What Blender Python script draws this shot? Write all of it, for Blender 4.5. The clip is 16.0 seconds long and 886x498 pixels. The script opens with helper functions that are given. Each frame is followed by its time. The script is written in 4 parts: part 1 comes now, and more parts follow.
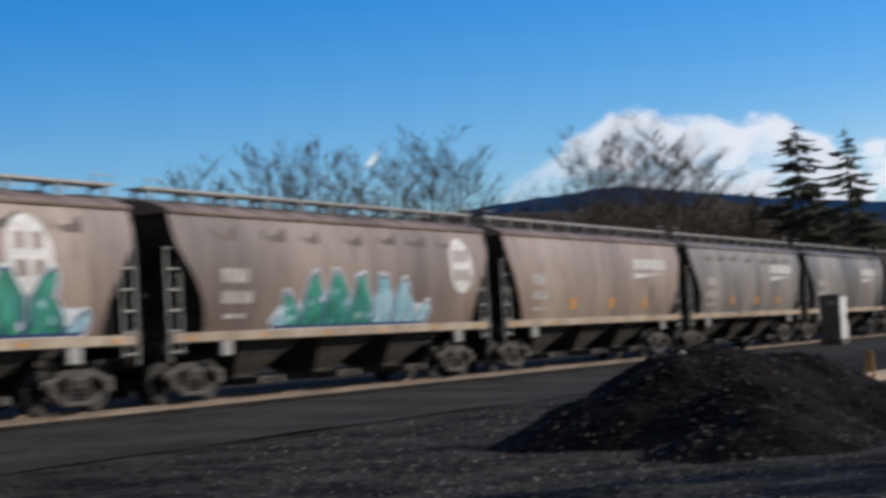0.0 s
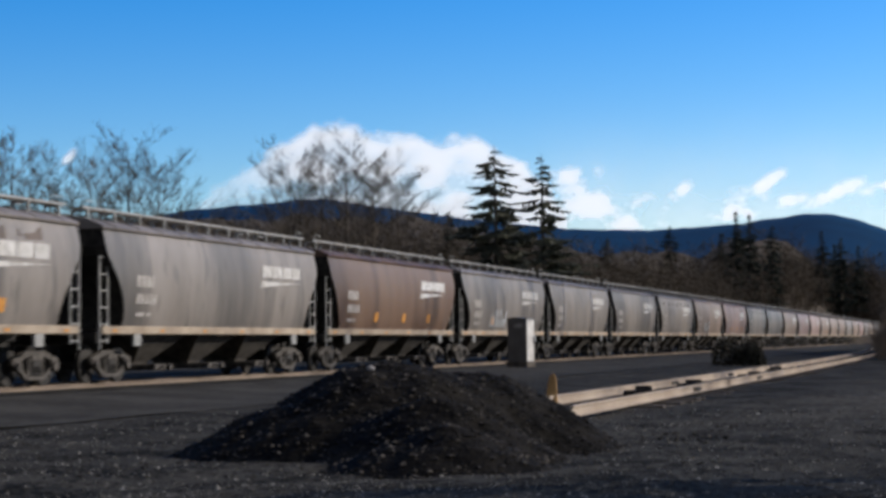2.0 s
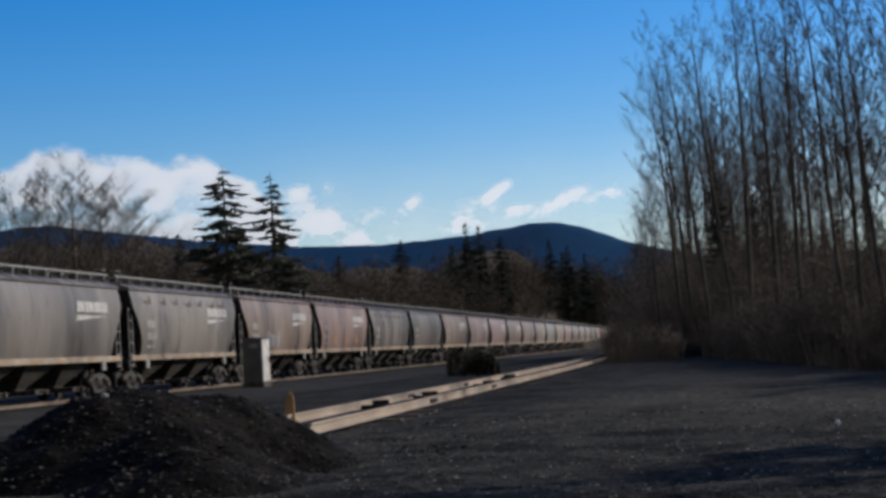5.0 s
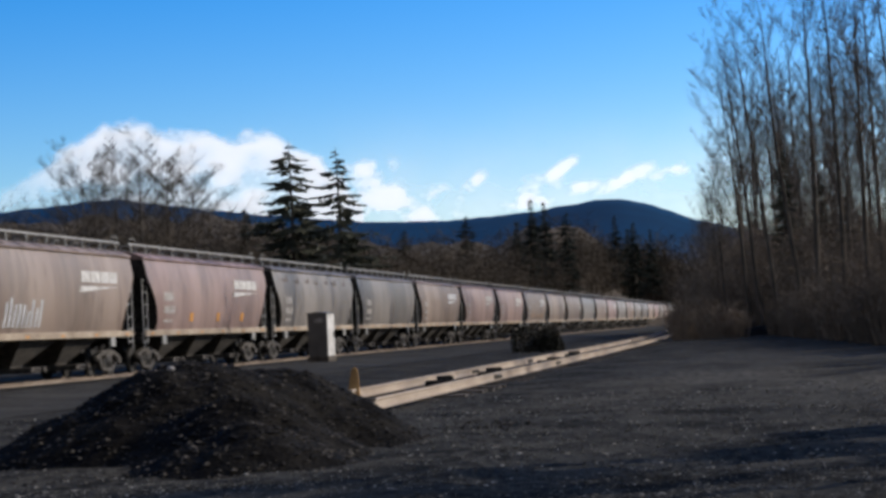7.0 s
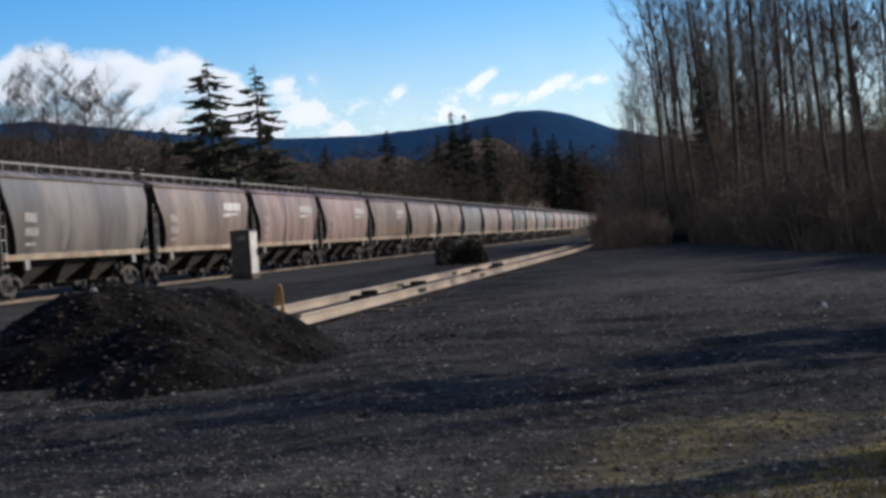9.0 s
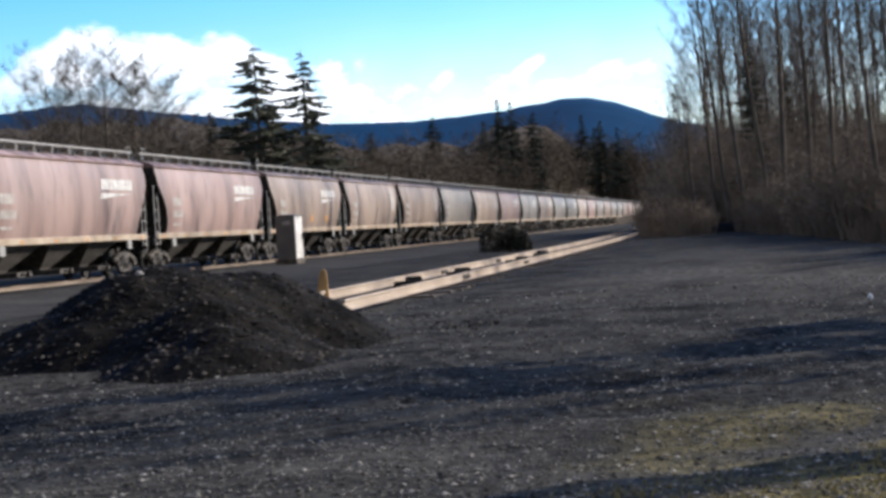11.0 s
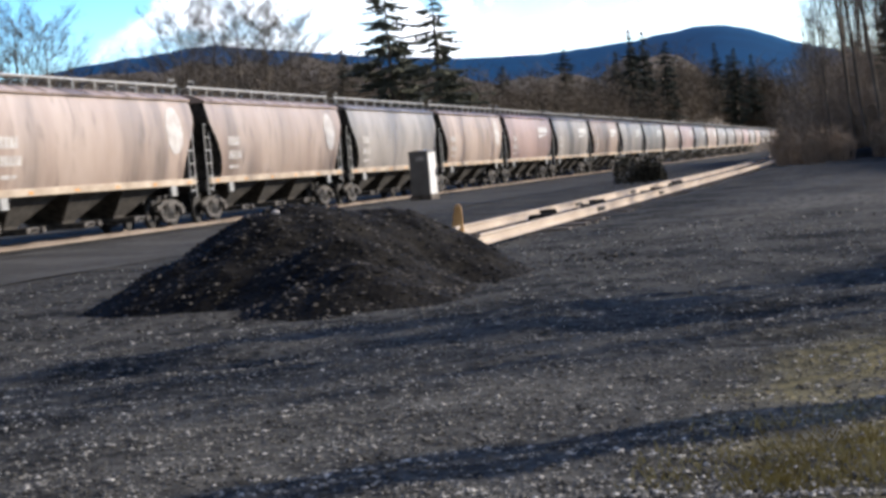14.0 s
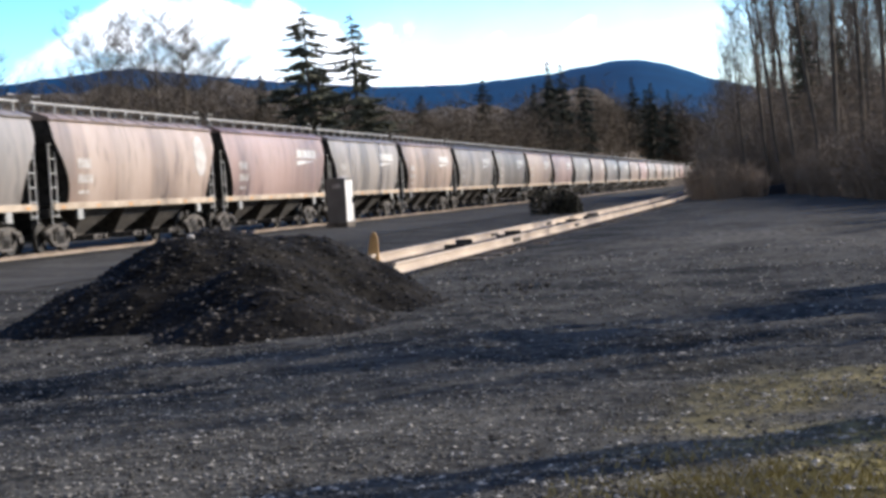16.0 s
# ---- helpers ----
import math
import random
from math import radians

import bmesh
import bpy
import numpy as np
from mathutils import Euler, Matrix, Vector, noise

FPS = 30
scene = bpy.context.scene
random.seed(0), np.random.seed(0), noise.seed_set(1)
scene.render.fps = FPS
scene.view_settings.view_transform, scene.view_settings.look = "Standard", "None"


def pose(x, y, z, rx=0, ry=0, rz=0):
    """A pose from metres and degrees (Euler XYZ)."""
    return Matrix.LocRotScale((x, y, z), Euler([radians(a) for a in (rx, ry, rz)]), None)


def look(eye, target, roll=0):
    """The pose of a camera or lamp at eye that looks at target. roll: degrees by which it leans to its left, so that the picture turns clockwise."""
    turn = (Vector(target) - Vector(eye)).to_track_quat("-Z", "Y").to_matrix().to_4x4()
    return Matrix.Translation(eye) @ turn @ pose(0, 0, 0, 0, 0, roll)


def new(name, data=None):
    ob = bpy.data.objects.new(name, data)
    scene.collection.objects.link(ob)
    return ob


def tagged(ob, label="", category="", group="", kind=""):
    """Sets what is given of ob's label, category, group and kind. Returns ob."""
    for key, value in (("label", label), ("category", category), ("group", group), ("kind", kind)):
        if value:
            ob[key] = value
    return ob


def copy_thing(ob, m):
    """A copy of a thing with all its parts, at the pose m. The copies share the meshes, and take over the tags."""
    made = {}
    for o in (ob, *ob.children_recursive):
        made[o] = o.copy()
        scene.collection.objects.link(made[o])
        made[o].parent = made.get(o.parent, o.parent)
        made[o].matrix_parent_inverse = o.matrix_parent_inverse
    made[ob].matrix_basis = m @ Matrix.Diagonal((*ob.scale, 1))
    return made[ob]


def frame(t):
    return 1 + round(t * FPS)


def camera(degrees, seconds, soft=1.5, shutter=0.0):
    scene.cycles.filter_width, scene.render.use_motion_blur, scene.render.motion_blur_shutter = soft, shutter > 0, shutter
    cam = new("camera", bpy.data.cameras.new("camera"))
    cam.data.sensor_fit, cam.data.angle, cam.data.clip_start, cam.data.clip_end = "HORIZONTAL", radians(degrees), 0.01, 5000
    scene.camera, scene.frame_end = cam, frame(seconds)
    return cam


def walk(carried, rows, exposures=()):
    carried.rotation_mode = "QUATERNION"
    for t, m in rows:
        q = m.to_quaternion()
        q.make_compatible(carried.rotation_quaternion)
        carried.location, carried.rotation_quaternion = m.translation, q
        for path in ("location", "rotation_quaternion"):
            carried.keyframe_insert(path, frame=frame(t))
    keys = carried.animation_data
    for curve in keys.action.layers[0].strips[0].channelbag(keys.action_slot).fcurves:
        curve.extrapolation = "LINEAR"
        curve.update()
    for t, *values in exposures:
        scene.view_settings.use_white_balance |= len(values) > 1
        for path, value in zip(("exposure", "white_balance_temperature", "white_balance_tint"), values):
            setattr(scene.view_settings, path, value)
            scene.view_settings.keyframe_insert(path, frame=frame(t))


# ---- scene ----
cam = camera(26.32, 16.0, soft=3.4, shutter=0.3)
EYE_Z = 1.10
# seconds, yaw to the left, pitch up, roll clockwise
TURNS = (
    (0.0, 24.963, 2.800, 3.381),
    (0.5, 18.630, 3.214, 2.790),
    (1.0, 15.337, -0.194, 3.123),
    (1.5, 15.187, 1.656, 2.096),
    (2.0, 15.772, 2.815, 0.582),
    (2.5, 15.862, 4.422, 0.312),
    (3.0, 11.831, 4.058, 0.900),
    (3.5, 12.712, 3.292, 2.314),
    (4.0, 10.845, 3.423, 2.113),
    (4.5, 7.033, 3.699, 2.602),
    (5.0, 7.657, 3.077, 3.225),
    (5.2, 8.111, 2.940, 3.019),
    (7.3, 10.003, 2.422, 2.449),
    (7.5, 10.194, 2.770, 2.194),
    (8.0, 8.438, 1.287, 3.163),
    (8.5, 7.741, 0.489, 4.226),
    (8.7, 7.473, -0.195, 4.106),
    (10.8, 8.239, -0.477, 3.711),
    (11.0, 8.848, -0.597, 3.510),
    (11.5, 9.812, -0.842, 4.443),
    (12.0, 9.888, -0.635, 4.019),
    (12.5, 9.469, -1.016, 4.038),
    (13.0, 11.018, -1.360, 4.085),
    (13.5, 12.638, -1.789, 4.285),
    (14.0, 13.051, -2.296, 4.858),
    (14.5, 14.013, -1.432, 5.201),
    (15.0, 14.241, -0.947, 4.974),
    (15.5, 10.811, -1.727, 4.617),
    (16.0, 10.437, -1.620, 3.670),
)
EXPOSURES = ((0.0, 0.06), (1.0, 0.0), (1.5, 0.18), (2.0, 0.22), (2.5, 0.06), (3.5, -0.15), (5.2, -0.15), (7.3, 0.3), (7.5, 0.3), (8.0, 0.08), (8.7, 0.15), (10.8, 0.9), (12.5, 1.1), (14.5, 1.3), (16.0, 1.3))
walk(cam, [(t, pose(0, 0, EYE_Z, 90 + p, 0, y) @ pose(0, 0, 0, 0, 0, -r)) for t, y, p, r in TURNS], EXPOSURES)

# ---- light ----
SUN_AZ, SUN_EL = 54.0, 25.0          # degrees to the right of the track's direction, and above the horizon
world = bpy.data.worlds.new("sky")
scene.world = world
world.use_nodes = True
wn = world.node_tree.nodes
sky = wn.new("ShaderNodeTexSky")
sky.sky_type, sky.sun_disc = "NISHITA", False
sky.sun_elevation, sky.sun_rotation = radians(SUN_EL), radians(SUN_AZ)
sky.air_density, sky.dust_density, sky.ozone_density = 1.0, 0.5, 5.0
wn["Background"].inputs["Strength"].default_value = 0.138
tone = wn.new("ShaderNodeHueSaturation")
tone.inputs["Hue"].default_value, tone.inputs["Saturation"].default_value = 0.512, 1.43
world.node_tree.links.new(sky.outputs[0], tone.inputs["Color"])
# unseen broken pale cloud, added behind the camera so the fill light turns neutral
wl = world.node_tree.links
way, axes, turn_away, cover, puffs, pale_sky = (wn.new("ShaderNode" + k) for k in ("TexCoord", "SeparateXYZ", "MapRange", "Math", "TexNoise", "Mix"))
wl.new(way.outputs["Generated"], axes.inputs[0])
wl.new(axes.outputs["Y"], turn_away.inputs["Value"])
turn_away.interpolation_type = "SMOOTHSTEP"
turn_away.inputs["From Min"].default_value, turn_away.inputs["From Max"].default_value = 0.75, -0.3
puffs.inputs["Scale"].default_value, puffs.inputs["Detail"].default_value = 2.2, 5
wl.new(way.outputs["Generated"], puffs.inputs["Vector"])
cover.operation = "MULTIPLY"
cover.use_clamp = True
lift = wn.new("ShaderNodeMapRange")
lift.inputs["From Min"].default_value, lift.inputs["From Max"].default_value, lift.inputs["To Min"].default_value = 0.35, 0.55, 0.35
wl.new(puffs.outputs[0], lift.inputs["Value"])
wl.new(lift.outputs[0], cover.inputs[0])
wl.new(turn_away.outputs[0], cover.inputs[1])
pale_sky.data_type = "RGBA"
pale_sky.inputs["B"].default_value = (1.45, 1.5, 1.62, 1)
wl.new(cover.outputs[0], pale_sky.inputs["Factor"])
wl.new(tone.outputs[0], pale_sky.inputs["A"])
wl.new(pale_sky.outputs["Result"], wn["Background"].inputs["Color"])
sun = new("sun", bpy.data.lights.new("sun", "SUN"))
sun.data.energy, sun.data.angle, sun.data.color = 3.7, radians(0.53), (1.0, 0.92, 0.82)
sun_way = Vector((math.sin(radians(SUN_AZ)) * math.cos(radians(SUN_EL)), math.cos(radians(SUN_AZ)) * math.cos(radians(SUN_EL)), math.sin(radians(SUN_EL))))
sun.matrix_world = look(sun_way * 50, (0, 0, 0))


# ---- materials ----
def material(name, dark, light, scale=3.0, rough=0.85, metal=0.0, bump=0.0, bump_scale=40.0, stretch=(1, 1, 1), spread=0.0, fine=0.35, spec=0.3):
    """Two colours mixed by coarse and fine noise, with fine relief; spread: how far single things differ in lightness."""
    m = bpy.data.materials.new(name)
    m.use_nodes = True
    n, l = m.node_tree.nodes, m.node_tree.links
    bs = n["Principled BSDF"]
    bs.inputs["Roughness"].default_value, bs.inputs["Metallic"].default_value = rough, metal
    bs.inputs["Specular IOR Level"].default_value = spec
    co, mp = n.new("ShaderNodeTexCoord"), n.new("ShaderNodeMapping")
    mp.inputs["Scale"].default_value = stretch
    l.new(co.outputs["Object"], mp.inputs["Vector"])
    big, small = n.new("ShaderNodeTexNoise"), n.new("ShaderNodeTexNoise")
    big.inputs["Scale"].default_value, small.inputs["Scale"].default_value = scale, scale * 11
    big.inputs["Detail"].default_value, small.inputs["Detail"].default_value = 4, 3
    add, ramp = n.new("ShaderNodeMath"), n.new("ShaderNodeMapRange")
    for t in (big, small):
        l.new(mp.outputs[0], t.inputs["Vector"])
    add.operation = "MULTIPLY_ADD"
    l.new(small.outputs[0], add.inputs[0])
    add.inputs[1].default_value = fine
    l.new(big.outputs[0], add.inputs[2])
    ramp.inputs["From Min"].default_value, ramp.inputs["From Max"].default_value = 0.34 + fine * 0.5, 0.66 + fine * 0.5
    l.new(add.outputs[0], ramp.inputs["Value"])
    mix = n.new("ShaderNodeMix")
    mix.data_type = "RGBA"
    mix.inputs["A"].default_value, mix.inputs["B"].default_value = (*dark, 1), (*light, 1)
    l.new(ramp.outputs[0], mix.inputs["Factor"])
    out = mix.outputs["Result"]
    if spread:
        info, rng, hsv = n.new("ShaderNodeObjectInfo"), n.new("ShaderNodeMapRange"), n.new("ShaderNodeHueSaturation")
        rng.inputs["To Min"].default_value, rng.inputs["To Max"].default_value = 1 - spread, 1 + spread
        l.new(info.outputs["Random"], rng.inputs["Value"])
        l.new(rng.outputs[0], hsv.inputs["Value"])
        l.new(out, hsv.inputs["Color"])
        out = hsv.outputs[0]
    l.new(out, bs.inputs["Base Color"])
    if bump:
        t, b = n.new("ShaderNodeTexNoise"), n.new("ShaderNodeBump")
        t.inputs["Scale"].default_value, t.inputs["Detail"].default_value = bump_scale, 4
        l.new(mp.outputs[0], t.inputs["Vector"])
        b.inputs["Strength"].default_value, b.inputs["Distance"].default_value = bump, 0.6 / bump_scale
        l.new(t.outputs[0], b.inputs["Height"])
        l.new(b.outputs[0], bs.inputs["Normal"])
    return m


def paint(name, clean, dust, rust):
    """Weathered car-side paint: road dust low down in streaks, rain streaks, rust spots along the welds."""
    m = material(name, clean, dust, 0.7, 0.5, 0, 0.1, 25, (1, 0.8, 0.2), 0.12, 0.2)
    n, l = m.node_tree.nodes, m.node_tree.links
    bs = n["Principled BSDF"]
    base = bs.inputs["Base Color"].links[0].from_socket
    co, mp, spots, rng, mix = (n.new("ShaderNode" + k) for k in ("TexCoord", "Mapping", "TexNoise", "MapRange", "Mix"))
    mp.inputs["Scale"].default_value = (1, 1.6, 0.5)
    spots.inputs["Scale"].default_value, spots.inputs["Detail"].default_value = 1.7, 6
    rng.inputs["From Min"].default_value, rng.inputs["From Max"].default_value = 0.56, 0.72
    mix.data_type = "RGBA"
    mix.inputs["B"].default_value = (*rust, 1)
    l.new(co.outputs["Object"], mp.inputs[0])
    l.new(mp.outputs[0], spots.inputs["Vector"])
    l.new(spots.outputs[0], rng.inputs["Value"])
    l.new(rng.outputs[0], mix.inputs["Factor"])
    l.new(base, mix.inputs["A"])
    # soot: broad upright smears that differ from car to car
    info, far, smear, level, dirt = (n.new("ShaderNode" + k) for k in ("ObjectInfo", "VectorMath", "TexNoise", "MapRange", "Mix"))
    low = n.new("ShaderNodeMapping")
    low.inputs["Scale"].default_value = (0.3, 0.42, 0.07)
    far.operation = "MULTIPLY_ADD"
    far.inputs[1].default_value = (37.0, 53.0, 0.0)
    l.new(info.outputs["Random"], far.inputs[0])
    l.new(co.outputs["Object"], far.inputs[2])
    l.new(far.outputs[0], low.inputs[0])
    l.new(low.outputs[0], smear.inputs["Vector"])
    smear.inputs["Scale"].default_value, smear.inputs["Detail"].default_value, smear.inputs["Roughness"].default_value = 1.0, 5, 0.6
    level.inputs["From Min"].default_value, level.inputs["From Max"].default_value = 0.47, 0.67
    level.inputs["To Max"].default_value = 0.75
    dirt.data_type = "RGBA"
    dirt.inputs["B"].default_value = (clean[0] * 0.42, clean[1] * 0.46, clean[2] * 0.5, 1)
    l.new(smear.outputs[0], level.inputs["Value"])
    l.new(level.outputs[0], dirt.inputs["Factor"])
    l.new(mix.outputs["Result"], dirt.inputs["A"])
    l.new(dirt.outputs["Result"], bs.inputs["Base Color"])
    return m


PAINT = {
    "brown": paint("mineral_brown_paint", (0.205, 0.146, 0.113), (0.3, 0.232, 0.187), (0.15, 0.11, 0.087)),
    "grey": paint("dusty_grey_paint", (0.155, 0.134, 0.116), (0.245, 0.216, 0.19), (0.11, 0.098, 0.088)),
    "rust": paint("rust_red_paint", (0.1, 0.056, 0.036), (0.165, 0.102, 0.066), (0.14, 0.1, 0.075)),
    "pink": paint("faded_red_paint", (0.235, 0.153, 0.13), (0.335, 0.238, 0.208), (0.165, 0.128, 0.115)),
}
CAR_STAIN = material("dark_roof_runoff", (0.07, 0.055, 0.045), (0.14, 0.105, 0.085), 1.5, 0.7, 0, 0, 20, (1, 1, 0.4))
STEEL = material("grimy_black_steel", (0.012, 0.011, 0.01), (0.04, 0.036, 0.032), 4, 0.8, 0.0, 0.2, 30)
CAST = material("dusty_cast_steel", (0.035, 0.031, 0.027), (0.11, 0.096, 0.082), 5, 0.8, 0, 0.2, 30)
HOPPER = material("grimy_hopper_steel", (0.036, 0.031, 0.026), (0.088, 0.076, 0.063), 4, 0.85, 0.0, 0.2, 30)
LOGO = material("worn_white_marking", (0.36, 0.34, 0.31), (0.56, 0.54, 0.51), 3, 0.65)
FADED = material("faded_white_stencil", (0.3, 0.27, 0.24), (0.45, 0.42, 0.39), 3, 0.7)
GALV = material("galvanised_steel", (0.22, 0.215, 0.2), (0.36, 0.35, 0.33), 6, 0.55, 0.3, 0.1, 40)
SILL = material("tan_dusty_sill", (0.26, 0.2, 0.14), (0.42, 0.34, 0.25), 2, 0.75, 0, 0.15, 30, (1, 0.6, 1), 0.1)
RAIL = material("rusted_rail_steel", (0.3, 0.235, 0.175), (0.43, 0.35, 0.27), 1.2, 0.7, 0.0, 0.2, 60, (1, 0.3, 1))
MAIN_RAIL = material("dull_rusty_rail", (0.15, 0.11, 0.08), (0.26, 0.2, 0.15), 1.2, 0.7, 0.0, 0.2, 60, (1, 0.3, 1))
POST = material("faded_orange_wood", (0.32, 0.17, 0.06), (0.52, 0.32, 0.13), 4, 0.8, 0, 0.4, 50, (1, 1, 0.3))
TIE = material("weathered_tie_wood", (0.05, 0.042, 0.035), (0.12, 0.10, 0.085), 2, 0.9, 0, 0.5, 40, (0.4, 4, 4), 0.2)
WHITE = material("chalky_white_paint", (0.45, 0.43, 0.4), (0.72, 0.7, 0.67), 4, 0.6)
ORANGE = material("orange_yellow_paint", (0.45, 0.18, 0.03), (0.62, 0.3, 0.06), 5, 0.6)
GREEN = material("green_spray_paint", (0.01, 0.14, 0.08), (0.05, 0.3, 0.2), 2, 0.5)
TEAL = material("pale_blue_spray_paint", (0.16, 0.36, 0.42), (0.4, 0.58, 0.62), 2, 0.5)
NAVY = material("navy_spray_paint", (0.015, 0.03, 0.09), (0.04, 0.07, 0.18), 2, 0.5)
PALE = material("white_spray_paint", (0.42, 0.46, 0.48), (0.65, 0.68, 0.7), 2, 0.5)
GROUND = material("dark_gravel_ground", (0.0095, 0.009, 0.008), (0.06, 0.0565, 0.049), 0.8, 0.95, 0, 1.0, 24, (1, 1, 1), 0, 1.3, spec=0.03)
ROAD = material("packed_grey_gravel", (0.034, 0.0325, 0.029), (0.062, 0.059, 0.053), 0.4, 0.95, 0, 0.6, 30, (1, 1, 1), 0, 0.8, spec=0.03)
BALLAST = material("ballast_stone", (0.05, 0.045, 0.04), (0.16, 0.14, 0.12), 3, 0.95, 0, 1.0, 14, (1, 1, 1), 0, 0.9, spec=0.03)
STONE = material("broken_stone", (0.04, 0.037, 0.033), (0.16, 0.15, 0.132), 9, 0.9, 0, 0.4, 60, spec=0.03)


def by_island(m, low, high):
    """Lets single pieces of one joined mesh differ in lightness, most of them dark."""
    n, l = m.node_tree.nodes, m.node_tree.links
    bs = n["Principled BSDF"]
    base = bs.inputs["Base Color"].links[0].from_socket
    geo, power, rng, hsv = (n.new("ShaderNode" + k) for k in ("NewGeometry", "Math", "MapRange", "HueSaturation"))
    power.operation = "POWER"
    power.inputs[1].default_value = 3.0
    rng.inputs["To Min"].default_value, rng.inputs["To Max"].default_value = low, high
    l.new(geo.outputs["Random Per Island"], power.inputs[0])
    l.new(power.outputs[0], rng.inputs["Value"])
    l.new(rng.outputs[0], hsv.inputs["Value"])
    l.new(base, hsv.inputs["Color"])
    l.new(hsv.outputs[0], bs.inputs["Base Color"])
    return m


def yard_soils(m):
    """Lays pale dirt, which also paints in a sunlit patch, and moss over the dark gravel, broken up by fine grain."""
    n, l = m.node_tree.nodes, m.node_tree.links
    bs = n["Principled BSDF"]
    base = bs.inputs["Base Color"].links[0].from_socket
    co, grain = n.new("ShaderNodeTexCoord"), n.new("ShaderNodeTexNoise")
    grain.inputs["Scale"].default_value, grain.inputs["Detail"].default_value = 7.0, 6
    l.new(co.outputs["Object"], grain.inputs["Vector"])
    for name, dark, light in (("lit_pale_dirt", (0.032, 0.03, 0.0265), (0.125, 0.117, 0.101)), ("moss", (0.06, 0.052, 0.015), (0.27, 0.215, 0.075))):
        share, tone_mix, mix, amount = n.new("ShaderNodeAttribute"), n.new("ShaderNodeMix"), n.new("ShaderNodeMix"), n.new("ShaderNodeMath")
        share.attribute_name = name
        tone_mix.data_type = mix.data_type = "RGBA"
        tone_mix.inputs["A"].default_value, tone_mix.inputs["B"].default_value = (*dark, 1), (*light, 1)
        step = n.new("ShaderNodeMapRange")
        step.inputs["From Min"].default_value, step.inputs["From Max"].default_value = 0.35, 0.68
        l.new(grain.outputs[0], step.inputs["Value"])
        l.new(step.outputs[0], tone_mix.inputs["Factor"])
        amount.operation = "MULTIPLY"
        amount.inputs[1].default_value = 0.85
        l.new(share.outputs["Fac"], amount.inputs[0])
        l.new(amount.outputs[0], mix.inputs["Factor"])
        l.new(base, mix.inputs["A"])
        l.new(tone_mix.outputs["Result"], mix.inputs["B"])
        base = mix.outputs["Result"]
    l.new(base, bs.inputs["Base Color"])


yard_soils(GROUND)
by_island(STONE, 0.8, 3.6)
LUMP = by_island(material("loose_millings", (0.01, 0.0088, 0.0075), (0.036, 0.031, 0.025), 6, 0.8, 0, 0.4, 60, spec=0.1), 0.4, 5.5)
MILLINGS = material("black_asphalt_millings", (0.004, 0.0036, 0.003), (0.017, 0.0147, 0.0115), 2.2, 0.85, 0, 0.5, 16, (1, 1, 1), 0, 0.9, spec=0.03)
BARK = material("grey_alder_bark", (0.06, 0.051, 0.043), (0.15, 0.127, 0.104), 3, 0.9, 0, 0.5, 20, (1, 1, 0.3), 0.2, spec=0.03)
TWIG = material("brown_bare_twigs", (0.085, 0.071, 0.059), (0.18, 0.152, 0.126), 0.8, 0.9, 0, 0, 20, (1, 1, 1), 0.25, spec=0.03)
THICKET = material("brown_thicket", (0.075, 0.06, 0.045), (0.125, 0.101, 0.076), 0.15, 0.95, 0, 0, 20, spec=0.03)
NEEDLE = material("fir_needles", (0.06, 0.063, 0.05), (0.13, 0.132, 0.1), 0.8, 0.9, 0, 0, 20, (1, 1, 1), 0.2, spec=0.03)
# greyer needles for the far firs, with distance haze put into the colour
FAR_NEEDLE = material("hazy_fir_needles", (0.032, 0.038, 0.032), (0.06, 0.067, 0.057), 0.3, 0.95, 0, 0, 20, (1, 1, 1), 0.15, spec=0.03)
WOODED = material("wooded_slope", (0.06, 0.049, 0.038), (0.1, 0.082, 0.063), 0.06, 0.95, 0, 1.0, 0.4, spec=0.03)
# the blue of distance haze is put into the ridge's base colour
HAZE = material("haze_blue_forested_ridge", (0.002, 0.026, 0.07), (0.003, 0.037, 0.095), 0.004, 1.0, 0, 0.0, 0.03, spec=0.03)
BRUSH = material("pale_brown_brushwood", (0.13, 0.104, 0.08), (0.25, 0.2, 0.155), 0.3, 0.95, spec=0.03)
GRASS = material("winter_grass", (0.19, 0.15, 0.055), (0.34, 0.28, 0.12), 1.5, 0.9, spec=0.03)
BRAMBLE = material("dark_bramble_leaves", (0.014, 0.014, 0.01), (0.045, 0.042, 0.03), 3, 0.8, spec=0.1)
CASE = material("grey_painted_case", (0.1, 0.096, 0.09), (0.14, 0.136, 0.13), 2, 0.5, 0.1)
DARKWOOD = material("charred_dark_wood", (0.012, 0.011, 0.01), (0.04, 0.034, 0.03), 3, 0.9, 0, 0.6, 30)
LITTER = material("white_plastic", (0.75, 0.78, 0.85), (0.85, 0.87, 0.9), 5, 0.25)


